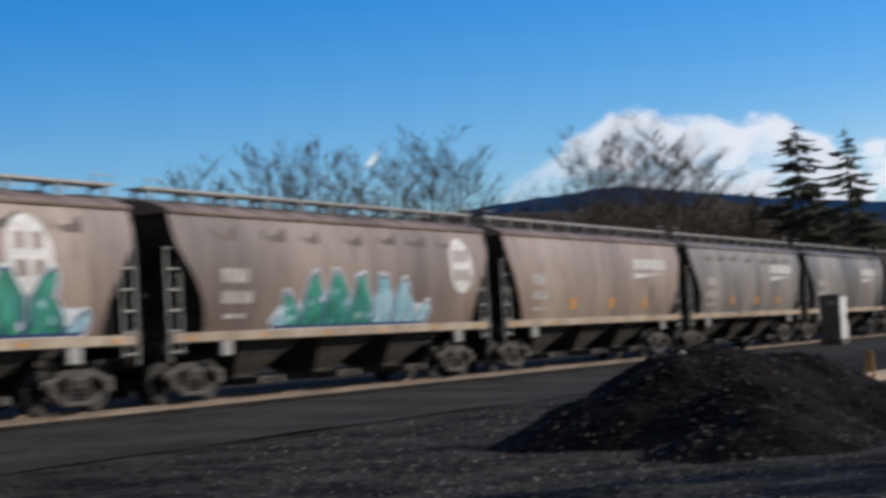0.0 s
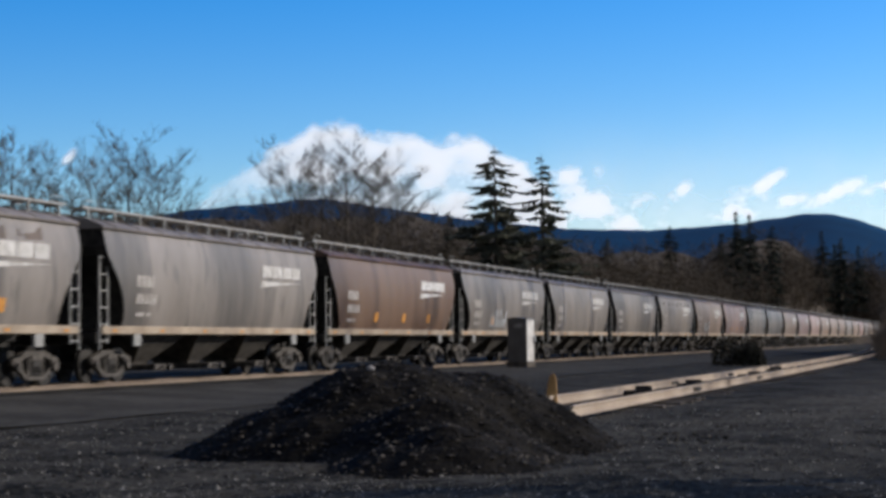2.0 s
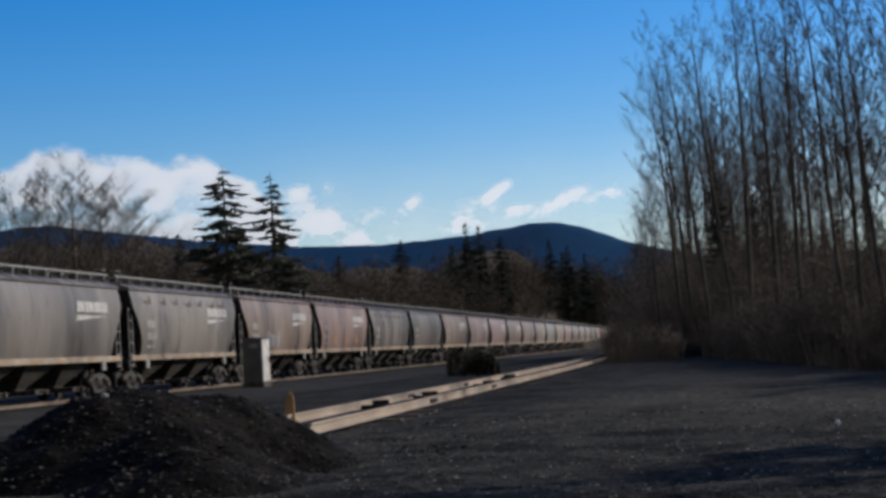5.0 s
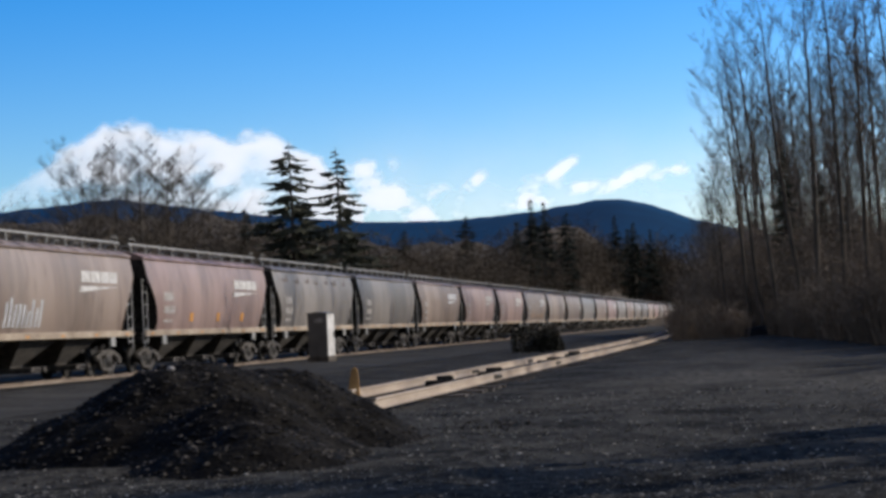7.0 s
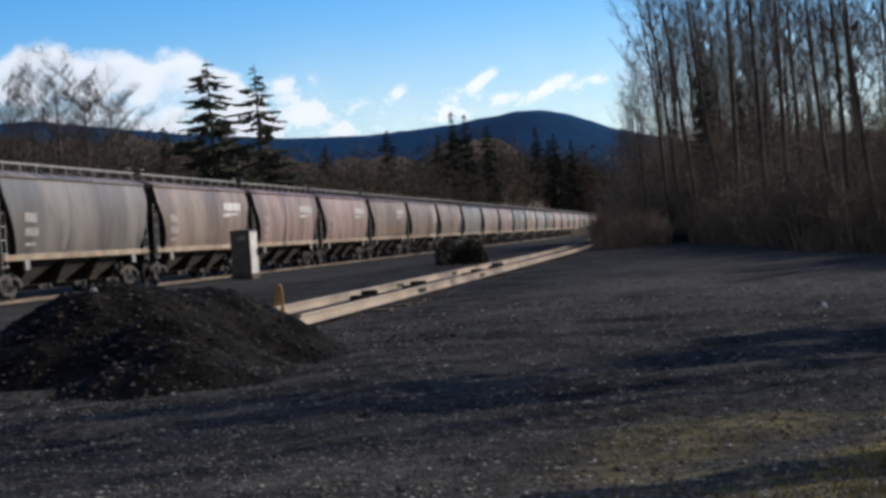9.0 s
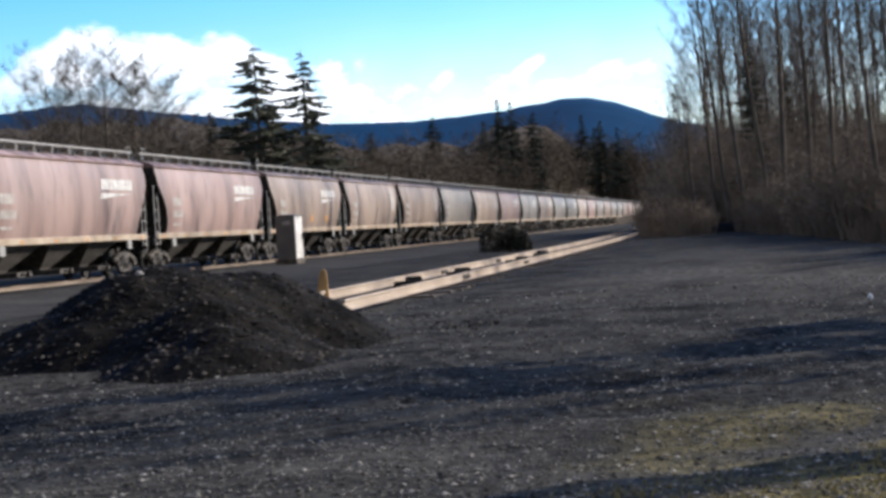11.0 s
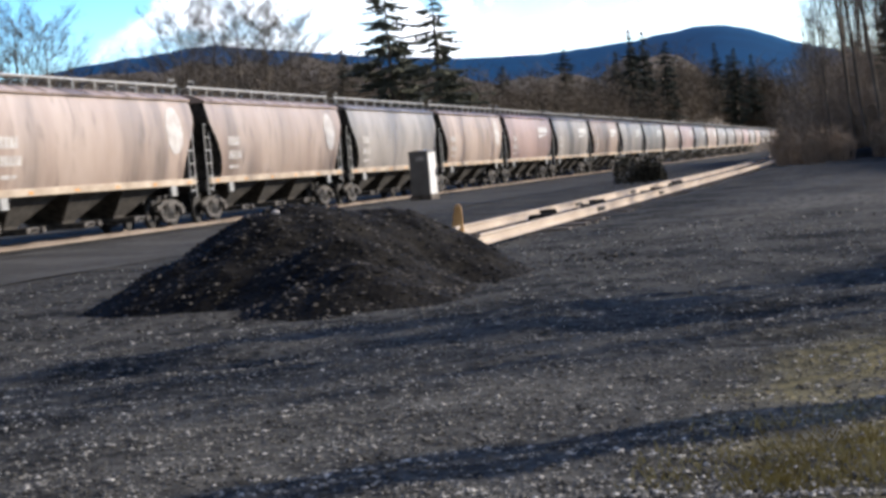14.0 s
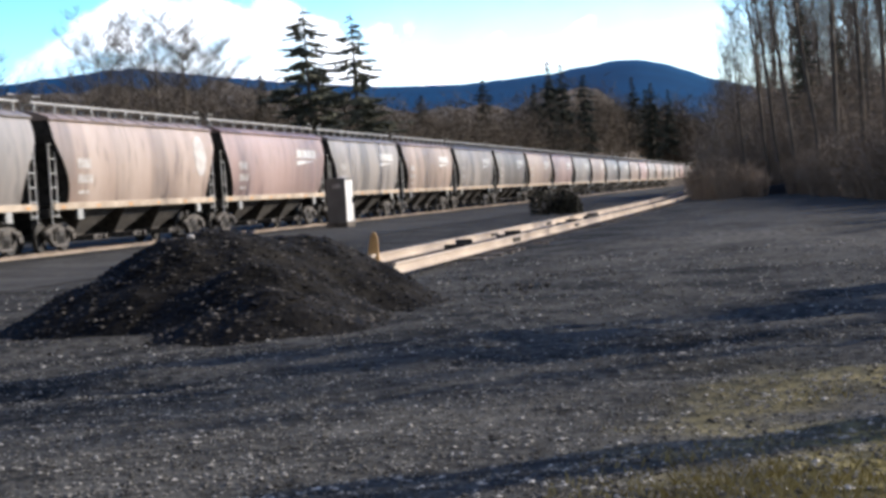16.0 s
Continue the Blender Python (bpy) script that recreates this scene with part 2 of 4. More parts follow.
def cloud_material(name, clear, shine):
    """White vapour that lets light through; clear: the share of the sky that shows through a thin cloud; shine: glow
    added on top of the sunlight.
    """
    m = bpy.data.materials.new(name)
    m.use_nodes = True
    n, l = m.node_tree.nodes, m.node_tree.links
    d, t, mix, thin, veil = (n.new("ShaderNode" + k) for k in ("BsdfDiffuse", "BsdfTranslucent", "MixShader", "MixShader", "BsdfTransparent"))
    d.inputs[0].default_value = t.inputs[0].default_value = (0.96, 0.96, 0.97, 1)
    mix.inputs[0].default_value, thin.inputs[0].default_value = 0.45, clear
    l.new(d.outputs[0], mix.inputs[1]), l.new(t.outputs[0], mix.inputs[2])
    # added glow whitens the cloud, which gives off no light itself
    glow, both = n.new("ShaderNodeEmission"), n.new("ShaderNodeAddShader")
    glow.inputs["Color"].default_value, glow.inputs["Strength"].default_value = (0.93, 0.96, 1, 1), shine
    l.new(mix.outputs[0], both.inputs[0]), l.new(glow.outputs[0], both.inputs[1])
    l.new(both.outputs[0], thin.inputs[1]), l.new(veil.outputs[0], thin.inputs[2])
    l.new(thin.outputs[0], n["Material Output"].inputs[0])
    return m


WISP = cloud_material("thin_cloud_white", 0.0, 0.5)
_n, _l = WISP.node_tree.nodes, WISP.node_tree.links
_thick, _clear = _n.new("ShaderNodeAttribute"), _n.new("ShaderNodeMath")
_thick.attribute_name, _clear.operation = "thickness", "SUBTRACT"
_clear.inputs[0].default_value = 1.0
_l.new(_thick.outputs["Fac"], _clear.inputs[1])
_l.new(_clear.outputs[0], [k for k in _n if k.name == "Mix Shader.001"][0].inputs[0])


# ---- mesh tools ----
class Shape:
    """Collects vertices and faces for one mesh."""

    def __init__(self):
        self.v, self.f = [], []

    def add(self, verts, faces):
        k = len(self.v)
        self.v += [tuple(p) for p in verts]
        self.f += [tuple(i + k for i in f) for f in faces]
        return self

    def box(self, x0, x1, y0, y1, z0, z1, bevel=0.0):
        if not bevel:
            return self.add([(x, y, z) for z in (z0, z1) for y in (y0, y1) for x in (x0, x1)],
                            [(0, 2, 3, 1), (4, 5, 7, 6), (0, 1, 5, 4), (2, 6, 7, 3), (0, 4, 6, 2), (1, 3, 7, 5)])
        b = bevel
        ring = [(x0 + b, y0), (x1 - b, y0), (x1, y0 + b), (x1, y1 - b), (x1 - b, y1), (x0 + b, y1), (x0, y1 - b), (x0, y0 + b)]
        cx, cy = (x0 + x1) / 2, (y0 + y1) / 2
        inner = [(cx + (x - cx) * (1 - 2 * b / (x1 - x0)), cy + (y - cy) * (1 - 2 * b / (y1 - y0))) for x, y in ring]
        return self.loft([[(x, y, z0) for x, y in inner], [(x, y, z0 + b) for x, y in ring], [(x, y, z1 - b) for x, y in ring], [(x, y, z1) for x, y in inner]])

    def loft(self, rings, caps=True):
        """Closed rings of equal length, joined one to the next."""
        n, k = len(rings[0]), len(self.v)
        for r in rings:
            self.v += [tuple(p) for p in r]
        for a in range(len(rings) - 1):
            for i in range(n):
                j = (i + 1) % n
                self.f.append((k + a * n + i, k + a * n + j, k + a * n + n + j, k + a * n + n + i))
        if caps:
            self.f += [tuple(k + i for i in reversed(range(n))), tuple(k + (len(rings) - 1) * n + i for i in range(n))]
        return self

    def prism(self, outline, axis, a, b):
        """A flat outline drawn out along an axis from a to b."""
        place = {"x": lambda p, t: (t, p[0], p[1]), "y": lambda p, t: (p[0], t, p[1]), "z": lambda p, t: (p[0], p[1], t)}[axis]
        return self.loft([[place(p, a) for p in outline], [place(p, b) for p in outline]])

    def tube(self, points, radii, sides=5, caps=True):
        pts = [Vector(p) for p in points]
        rings = []
        for i, p in enumerate(pts):
            way = (pts[min(i + 1, len(pts) - 1)] - pts[max(i - 1, 0)]).normalized()
            a = way.orthogonal().normalized()
            b = way.cross(a)
            r = radii[i] if isinstance(radii, (list, tuple)) else radii
            rings.append([p + (a * math.cos(2 * math.pi * s / sides) + b * math.sin(2 * math.pi * s / sides)) * r for s in range(sides)])
        return self.loft(rings, caps)

    def disc(self, centre, axis, r, half, sides=16, hub=0.0):
        c = Vector(centre)
        u = {"x": ((0, 1, 0), (0, 0, 1), (1, 0, 0)), "y": ((1, 0, 0), (0, 0, 1), (0, 1, 0)), "z": ((1, 0, 0), (0, 1, 0), (0, 0, 1))}[axis]
        a, b, w = (Vector(k) for k in u)
        ring = lambda rr, t: [c + (a * math.cos(2 * math.pi * s / sides) + b * math.sin(2 * math.pi * s / sides)) * rr + w * t for s in range(sides)]
        return self.loft([ring(r * 0.94, -half), ring(r, -half * 0.8), ring(r, half * 0.8), ring(r * 0.94, half)])

    def mesh(self, name, mat, smooth=False):
        me = bpy.data.meshes.new(name)
        me.from_pydata(self.v, [], self.f)
        me.materials.append(mat)
        if smooth:
            me.polygons.foreach_set("use_smooth", [True] * len(me.polygons))
        me.update()
        return me


def part(name, shape, mat, parent=None, label="", smooth=False):
    ob = new(name, shape.mesh(name, mat, smooth) if isinstance(shape, Shape) else shape)
    if parent:
        ob.parent = parent
    return tagged(ob, label)


def thing(name, label, category, group="", at=None):
    ob = tagged(new(name), label, category, group)
    ob.empty_display_size = 0.3
    if at is not None:
        ob.matrix_basis = at
    return ob


def polar(az, d, z=0.0):
    """A place d metres away, az degrees to the right of the track's direction."""
    return Vector((math.sin(radians(az)) * d, math.cos(radians(az)) * d, z))


def between(x, table):
    """Smooth reading of a table of (place, value)."""
    return float(np.interp(x, [a for a, _ in table], [b for _, b in table]))


# ---- ground ----
GROUND_Z = -0.1
TRACK_X = -22.56            # the main line's middle
RAIL_Z = 0.15


def ground_z(x, y):
    near = max(0.0, 1 - max(0.0, math.hypot(x, y - 15) - 30) / 40)
    rough = noise.noise((x * 0.5, y * 0.35, 3)) * 0.07 + noise.noise((x * 1.7, y * 1.4, 9)) * 0.035 + noise.noise((x * 4.3, y * 3.9, 9)) * 0.014
    rut = -0.05 * math.exp(-((y - 0.35 * x - 14.4) / 0.5) ** 2) - 0.05 * math.exp(-((y - 0.3 * x - 12.2) / 0.45) ** 2) if x < 3 else 0
    quiet = min(1.0, max(0.0, (x + 13.5) / 2.5))
    bank = 0.14 * min(1.0, max(0.0, (-16.0 - x) / 2.5)) if x > -40 else 0.14
    return GROUND_Z + (rough + rut) * near * quiet + bank


def grid(xs, ys, height):
    s = Shape()
    n = len(xs)
    s.v = [(x, y, height(x, y)) for y in ys for x in xs]
    s.f = [(j * n + i, j * n + i + 1, j * n + n + i + 1, j * n + n + i) for j in range(len(ys) - 1) for i in range(n - 1)]
    return s


def soil(x, y):
    """Shares of pale packed dirt, painted sunlit patch included, and of moss at a place in the yard."""
    n = noise.fractal((x * 0.35, y * 0.16, 4), 0.8, 2.0, 4)
    n2 = noise.fractal((x * 1.6, y * 1.1, 7), 0.8, 2.0, 4)

    def ease(v):
        v = min(1.0, max(0.0, v))
        return v * v * (3 - 2 * v)

    # the sunlit stretch across the yard is put in as paler ground
    track = ease((y - 23) / 10) * ease((75 - y) / 25) * ease((x + 4.5) / 3.0) * ease(0.8 + 1.1 * n)
    near = 0.6 * ease((14.5 - y) / 5) * ease((x + 6) / 3) * ease(0.6 + 0.7 * n2)
    moss = ease((x + 1.3) / 1.7) * ease((13.5 - y) / 4) * ease(0.4 + 1.4 * n2)
    return max(track, near), moss


def graded(lo, a, b, step, hi, grow=1.35):
    """Even steps from a to b, and ever wider ones out to lo and hi."""
    mid = list(np.arange(a, b + step / 2, step))
    left, right, d = [], [], step
    while (left[-1] if left else a) > lo:
        d *= grow
        left.append(max(lo, (left[-1] if left else a) - d))
    d = step
    while (right[-1] if right else b) < hi:
        d *= grow
        right.append(min(hi, (right[-1] if right else b) + d))
    return [float(k) for k in left[::-1] + mid + right]


yard = part("ground", grid(graded(-4200, -22, 8, 0.25, 4200), graded(-2500, 3, 42, 0.25, 4600), ground_z), GROUND, smooth=True)
tagged(yard, "dark gravel yard with muddy ruts, pale dirt painted sunlit, thin winter grass", "ground", kind="structure")
shares = [soil(v.co.x, v.co.y) if abs(v.co.x) < 60 and 0 < v.co.y < 90 else (0.0, 0.0) for v in yard.data.vertices]
for n, name in enumerate(("lit_pale_dirt", "moss")):
    yard.data.attributes.new(name, "FLOAT", "POINT").data.foreach_set("value", [p[n] for p in shares])
tagged(part("road", grid([-19.4, -18, -16.5, -15, -13.6], graded(-60, 5, 60, 1.0, 700), lambda x, y: ground_z(x, y) + 0.02 + 0.03 * noise.noise((x, y * 0.3, 1)) * (x > -19)), ROAD, smooth=True), "packed grey gravel track beside the railway line", "road", kind="structure")


def rail_outline(x):
    """The section of a rail, base at z = 0, head at 0.17."""
    half = [(0.07, 0.0), (0.07, 0.012), (0.012, 0.03), (0.012, 0.125), (0.036, 0.135), (0.036, 0.165), (0.028, 0.17)]
    return [(x + a, b) for a, b in half] + [(x - a, b) for a, b in reversed(half)]


def rail_mesh(path, step):
    """A rail along a path x(y), z of its base."""
    s = Shape()
    s.loft([[(path(y) + a, y, z) for a, z in rail_outline(0)] for y in step])
    return s


# ballast bed, ties and rails of the main line
bed = Shape()
bed.loft([[(TRACK_X + a, y, z + noise.noise((a * 3, y, 2)) * 0.04) for a, z in ((-3.2, -0.2), (-1.9, -0.04), (-1.0, -0.03), (0.0, -0.03), (1.0, -0.03), (1.75, -0.04), (3.0, -0.02))] for y in graded(-80, 10, 90, 0.5, 1500)], caps=False)
main_line = thing("railway_track", "main-line railway track of rusted rails on stone ballast", "railway track")
part("ballast", bed, BALLAST, main_line)
ties = Shape()
y = -40.0
while y < 260:
    ties.box(TRACK_X - 1.3, TRACK_X + 1.3, y - 0.115, y + 0.115, -0.14, 0.0 - 0.015 + random.uniform(-0.01, 0.01))
    y += 0.55
tagged(part("ties", ties, TIE, main_line), kind="stuff")
for side in (-1, 1):
    r = part("rail", rail_mesh(lambda y: TRACK_X + side * 0.755, graded(-80, 0, 100, 10, 1500)), MAIN_RAIL, main_line)
    r.location.z = RAIL_Z - 0.17


# the disused spur: two rails that start beside the stop post and bend off to the main line
def spur_x(y):
    return -5.93 - 0.0002 * max(0.0, y - 72) ** 2


spur = thing("siding_track", "disused siding track with sunlit rusted rails ending in gravel", "railway track")
for off, start in ((0.0, 28.3), (-1.42, 33.0)):
    r = part("rail", rail_mesh(lambda y: spur_x(y) + off, graded(start - 0.3, start, 206, 3.0, 208)), RAIL, spur)
    r.location.z = GROUND_Z + 0.06
for k in range(120):
    y = 32 + k * 0.62
    t = part("tie", Shape().box(-1.2, 1.2, -0.115, 0.115, -0.12, 0.0), TIE, spur) if k == 0 else part("tie", t.data, TIE, spur)
    t.matrix_basis = pose(spur_x(y) - 0.71 + random.uniform(-0.06, 0.06), y, GROUND_Z + 0.012 + random.uniform(-0.02, 0.012), 0, 0, random.uniform(-2, 2))
for y, off in ((41.0, 0.0), (53.0, 0.0), (47.0, -1.42), (58.0, -1.42)):
    bar = Shape().box(-0.045, 0.05, -0.42, 0.42, 0.03, 0.12, 0.008)
    for b in (-0.3, -0.1, 0.1, 0.3):
        bar.disc((0.06, b, 0.075), "x", 0.022, 0.02, 6)
    j = part("joint_bar", bar, CAST, spur, "grey bolted joint bar")
    j.location = (spur_x(y) + off, y, GROUND_Z + 0.06)


# ---- the train ----
CAR_PITCH, TRAIN_START, SPEED = 17.05, 31.56, 20.052
BODY_LOW, BODY_HIGH = 1.37, 3.90


def side_x(z):
    """Half the width of a car's body at height z above the rails."""
    u = min(1.0, max(0.0, (z - BODY_LOW) / (BODY_HIGH - BODY_LOW)))
    return 1.43 + 0.19 * math.sin(math.pi * u) ** 0.8


def end_y(z, straight=False):
    """Half the length of the body at height z: the end sheets curve (or slope) in towards the hoppers."""
    u = min(1.0, max(0.0, (3.3 - z) / (3.3 - BODY_LOW)))
    return 7.82 - (1.15 * u if straight else 1.08 * math.sin(u * 1.75) ** 1.15)


def car_body(straight=False):
    zs = [BODY_LOW + (BODY_HIGH - BODY_LOW) * k / 11 for k in range(12)]
    s, cols = Shape(), 24
    for sx in (1, -1):
        rows = []
        for z in zs:
            rows.append([(sx * (side_x(z) + (0.012 if c % 3 == 0 else 0.0)), (2 * c / cols - 1) * end_y(z, straight), z) for c in range(cols + 1)])
        k, n = len(s.v), cols + 1
        for r in rows:
            s.v += r
        for a in range(len(zs) - 1):
            for c in range(cols):
                q = (k + a * n + c, k + a * n + c + 1, k + a * n + n + c + 1, k + a * n + n + c)
                s.f.append(q if sx > 0 else q[::-1])
    return s


def end_sheet(straight=False):
    """The sloping end of the body, seen from its +y end."""
    zs = [BODY_LOW + (BODY_HIGH - BODY_LOW) * k / 11 for k in range(12)]
    s = Shape()
    s.v = [(sx * (side_x(z) - 0.004), end_y(z, straight) - 0.02, z) for z in zs for sx in (-1, 1)]
    s.f = [(2 * k, 2 * k + 2, 2 * k + 3, 2 * k + 1) for k in range(11)]
    return s


def car_roof():
    half = [(1.50, 3.88), (1.52, 3.93), (1.44, 3.99), (1.1, 4.12), (0.62, 4.21)]
    out = half + [(-x, z) for x, z in reversed(half)]
    return Shape().prism(out, "y", -7.87, 7.87)


def roof_rib():
    half = [(1.50, 3.88), (1.52, 3.93), (1.44, 3.99), (1.1, 4.12), (0.62, 4.21)]
    return Shape().prism([(x * 1.004, z + 0.018) for x, z in half] + [(-x * 1.004, z + 0.018) for x, z in reversed(half)], "y", -0.03, 0.03)


def roof_hatch():
    s = Shape().prism([(-0.3, 4.2), (-0.27, 4.28), (0.27, 4.28), (0.3, 4.2)], "y", -6.9, 6.9)
    for k in range(10):
        s.box(-0.33, 0.33, -6.6 + k * 1.46, -6.54 + k * 1.46, 4.2, 4.31)
    return s


def running_board(side):
    """A roof walk of open grating on brackets."""
    s, a, b = Shape(), side * 0.62, side * 1.0
    lo, hi = min(a, b), max(a, b)
    for k in range(5):
        x = lo + (hi - lo) * k / 4
        s.box(x - 0.012, x + 0.012, -8.05, 8.05, 4.39, 4.43)
    for k in range(40):
        y = -8.0 + k * 0.41
        s.box(lo, hi, y, y + 0.03, 4.4, 4.42)
    return s


def board_edge(side):
    """The bright angle along the outer edge of a roof walk, with the grab iron at its ends."""
    x = side * 1.03
    s = Shape().box(x - 0.02, x + 0.02, -8.08, 8.08, 4.39, 4.45, 0.006)
    for e in (-1, 1):
        s.tube([(x, e * 7.9, 4.44), (x, e * 7.9, 4.6), (x, e * 7.35, 4.6), (x, e * 7.35, 4.44)], 0.018, 4)
    return s


def roof_bracket(side):
    out = [(0.98, 4.03), (1.04, 4.02), (1.04, 4.39), (0.61, 4.39), (0.61, 4.13), (0.67, 4.12), (0.67, 4.34), (0.98, 4.34)]
    s = Shape()
    s.v = [(side * x, y, z) for y in (-0.035, 0.035) for x, z in out]
    quads = [(0, 1, 2, 7), (7, 2, 3, 6), (6, 3, 4, 5)]
    s.f = list(quads) + [tuple(i + 8 for i in q[::-1]) for q in quads] + [(i, (i + 1) % 8, (i + 1) % 8 + 8, i + 8) for i in range(8)]
    return s


def ladder():
    s = Shape()
    for y in (0.0, 0.46):
        s.box(-0.022, 0.022, y - 0.022, y + 0.022, 0.85 if y else 1.0, 3.2 if y else 4.0)
    for k in range(6):
        s.box(-0.018, 0.018, 0.0, 0.46, 1.05 + k * 0.42, 1.085 + k * 0.42)
    return s


def end_frame():
    s = Shape().box(-1.42, 1.42, -0.12, 0.12, 1.0, 1.3, 0.02)
    s.box(-1.38, 1.38, -0.95, -0.12, 1.2, 1.26)
    for x in (-0.75, 0.75):
        s.tube([(x, 0.02, 1.3), (x, -0.05, 2.5), (x, -0.18, 3.85)], 0.06, 5)
    s.box(-0.9, 0.9, -0.04, 0.06, 2.2, 2.28)
    return s


def hopper():
    """One bay: a funnel as wide as the car that narrows on all sides to its outlet, with a stiffening rim."""
    def ring(x, y, z):
        return [(-x, -y, z), (x, -y, z), (x, y, z), (-x, y, z)]

    return Shape().loft([ring(0.52, 0.42, 0.42), ring(0.56, 0.44, 0.5), ring(1.36, 1.5, 1.28), ring(1.4, 1.62, 1.36)])


def outlet_gate():
    s = Shape().box(-1.25, 1.25, -0.55, 0.55, 0.27, 0.43, 0.02)
    for x in (-1.3, 1.3):
        s.disc((x, 0.25, 0.36), "x", 0.09, 0.06, 8)
    return s.box(-1.4, 1.4, -0.3, -0.24, 0.33, 0.39)


def side_frame():
    """A cast truck side: top arch, slanting struts, spring seat, columns and journal boxes."""
    s = Shape()
    for e in (-1, 1):
        s.prism([(e * 1.12, 0.50), (e * 1.12, 0.64), (e * 0.5, 0.82), (0, 0.84), (0, 0.72), (e * 0.46, 0.70), (e * 0.8, 0.58)][::e], "x", -0.07, 0.07)
        s.prism([(e * 0.98, 0.56), (e * 0.84, 0.56), (e * 0.36, 0.20), (e * 0.46, 0.14)][::e], "x", -0.06, 0.06)
        s.prism([(e * 0.30, 0.24), (e * 0.38, 0.24), (e * 0.38, 0.74), (e * 0.30, 0.74)][::e], "x", -0.06, 0.06)
        s.disc((0.06, e * 0.89, 0.47), "x", 0.13, 0.09, 10)
        s.box(-0.08, 0.1, e * 0.89 - 0.16, e * 0.89 + 0.16, 0.42, 0.62, 0.02)
    s.box(-0.09, 0.09, -0.46, 0.46, 0.14, 0.24, 0.02)
    return s.box(-0.1, 0.12, -0.28, 0.28, 0.60, 0.74, 0.02)


def spring():
    """One coil spring of a truck, its turns as swellings."""
    return Shape().tube([(0, 0, 0.24 + 0.0475 * k) for k in range(9)], [0.074 if k % 2 == 0 else 0.092 for k in range(9)], 7)


def wheelset():
    s = Shape()
    for x in (-0.755, 0.755):
        s.disc((x, 0, 0), "x", 0.46, 0.06, 20)
        s.disc((x * 0.94, 0, 0), "x", 0.49, 0.02, 20)
    for x in (-0.84, 0.84):
        s.disc((x, 0, 0), "x", 0.14, 0.05, 8)
        s.box(min(x, x * 0.98), max(x, x * 0.98), -0.36, 0.36, -0.03, 0.03)
    return s.tube([(-1.05, 0, 0), (1.05, 0, 0)], 0.085, 8)


def coupler():
    s = Shape().box(-0.09, 0.09, -0.75, 0.0, 0.75, 0.97, 0.015)
    return s.prism([(-0.16, 0.0), (0.18, 0.02), (0.2, 0.24), (0.05, 0.3), (-0.02, 0.14), (-0.2, 0.2)], "z", 0.7, 1.02)


def on_side(shape, rows, lift=0.02):
    """A patch of paint on the +x side; rows of (z, y from, y to), bottom to top."""
    fine = []
    for (z0, a0, b0), (z1, a1, b1) in zip(rows, rows[1:]):
        steps = max(1, int(abs(z1 - z0) / 0.12))
        fine += [(z0 + (z1 - z0) * k / steps, a0 + (a1 - a0) * k / steps, b0 + (b1 - b0) * k / steps) for k in range(steps)]
    fine.append(rows[-1])
    k = len(shape.v)
    for z, a, b in fine:
        shape.v += [(side_x(z) + lift, a * 0.947, z), (side_x(z) + lift, b * 0.947, z)]
    shape.f += [(k + 2 * i, k + 2 * i + 1, k + 2 * i + 3, k + 2 * i + 2) for i in range(len(fine) - 1)]
    return shape


def bars(shape, y0, z0, widths, height, gap=0.07, lift=0.02):
    """A row of plain blocks in place of a line of writing."""
    for w in widths:
        on_side(shape, [(z0, y0, y0 + w), (z0 + height, y0 + 0.02, y0 + w + 0.02)], lift)
        y0 += w + gap
    return shape


def round_patch(shape, y, z, ry, rz, lift=0.02, hole=0.0):
    n = 16
    rows = []
    for k in range(n + 1):
        a = -math.pi / 2 + math.pi * k / n
        rows.append((z + rz * math.sin(a), y - ry * math.cos(a), y + ry * math.cos(a)))
    return on_side(shape, rows, lift)


def emblem_marks():
    """A round pale herald, and the four fields between the arms of its cross."""
    fields = []
    for a, c in ((5.86, 6.17), (6.43, 6.74)):
        for d, e in ((2.54, 2.85), (3.05, 3.36)):
            fields.append(on_side(Shape(), [(d, a, c), (e, a, c)], 0.026))
    return round_patch(Shape(), 6.3, 2.95, 0.72, 0.74), fields


def block_logo():
    """Four slanted blocks in place of letters over a wedge that thins out."""
    s = Shape()
    y = 2.95
    for w in (0.84, 0.86, 0.78, 0.76):
        on_side(s, [(2.98, y, y + w), (3.34, y + 0.16, y + w + 0.16)])
        y += w + 0.07
    return on_side(s, [(2.66, 2.72, 2.8), (2.76, 2.78, 4.6), (2.86, 2.84, 6.55)])


def small_writing():
    s = bars(Shape(), -6.5, 2.46, (0.24, 0.24, 0.24, 0.2), 0.3)
    bars(s, -6.5, 2.02, (0.2, 0.2, 0.2, 0.2, 0.2), 0.26)
    return bars(s, -6.4, 1.7, (0.5, 0.3), 0.1, 0.12)


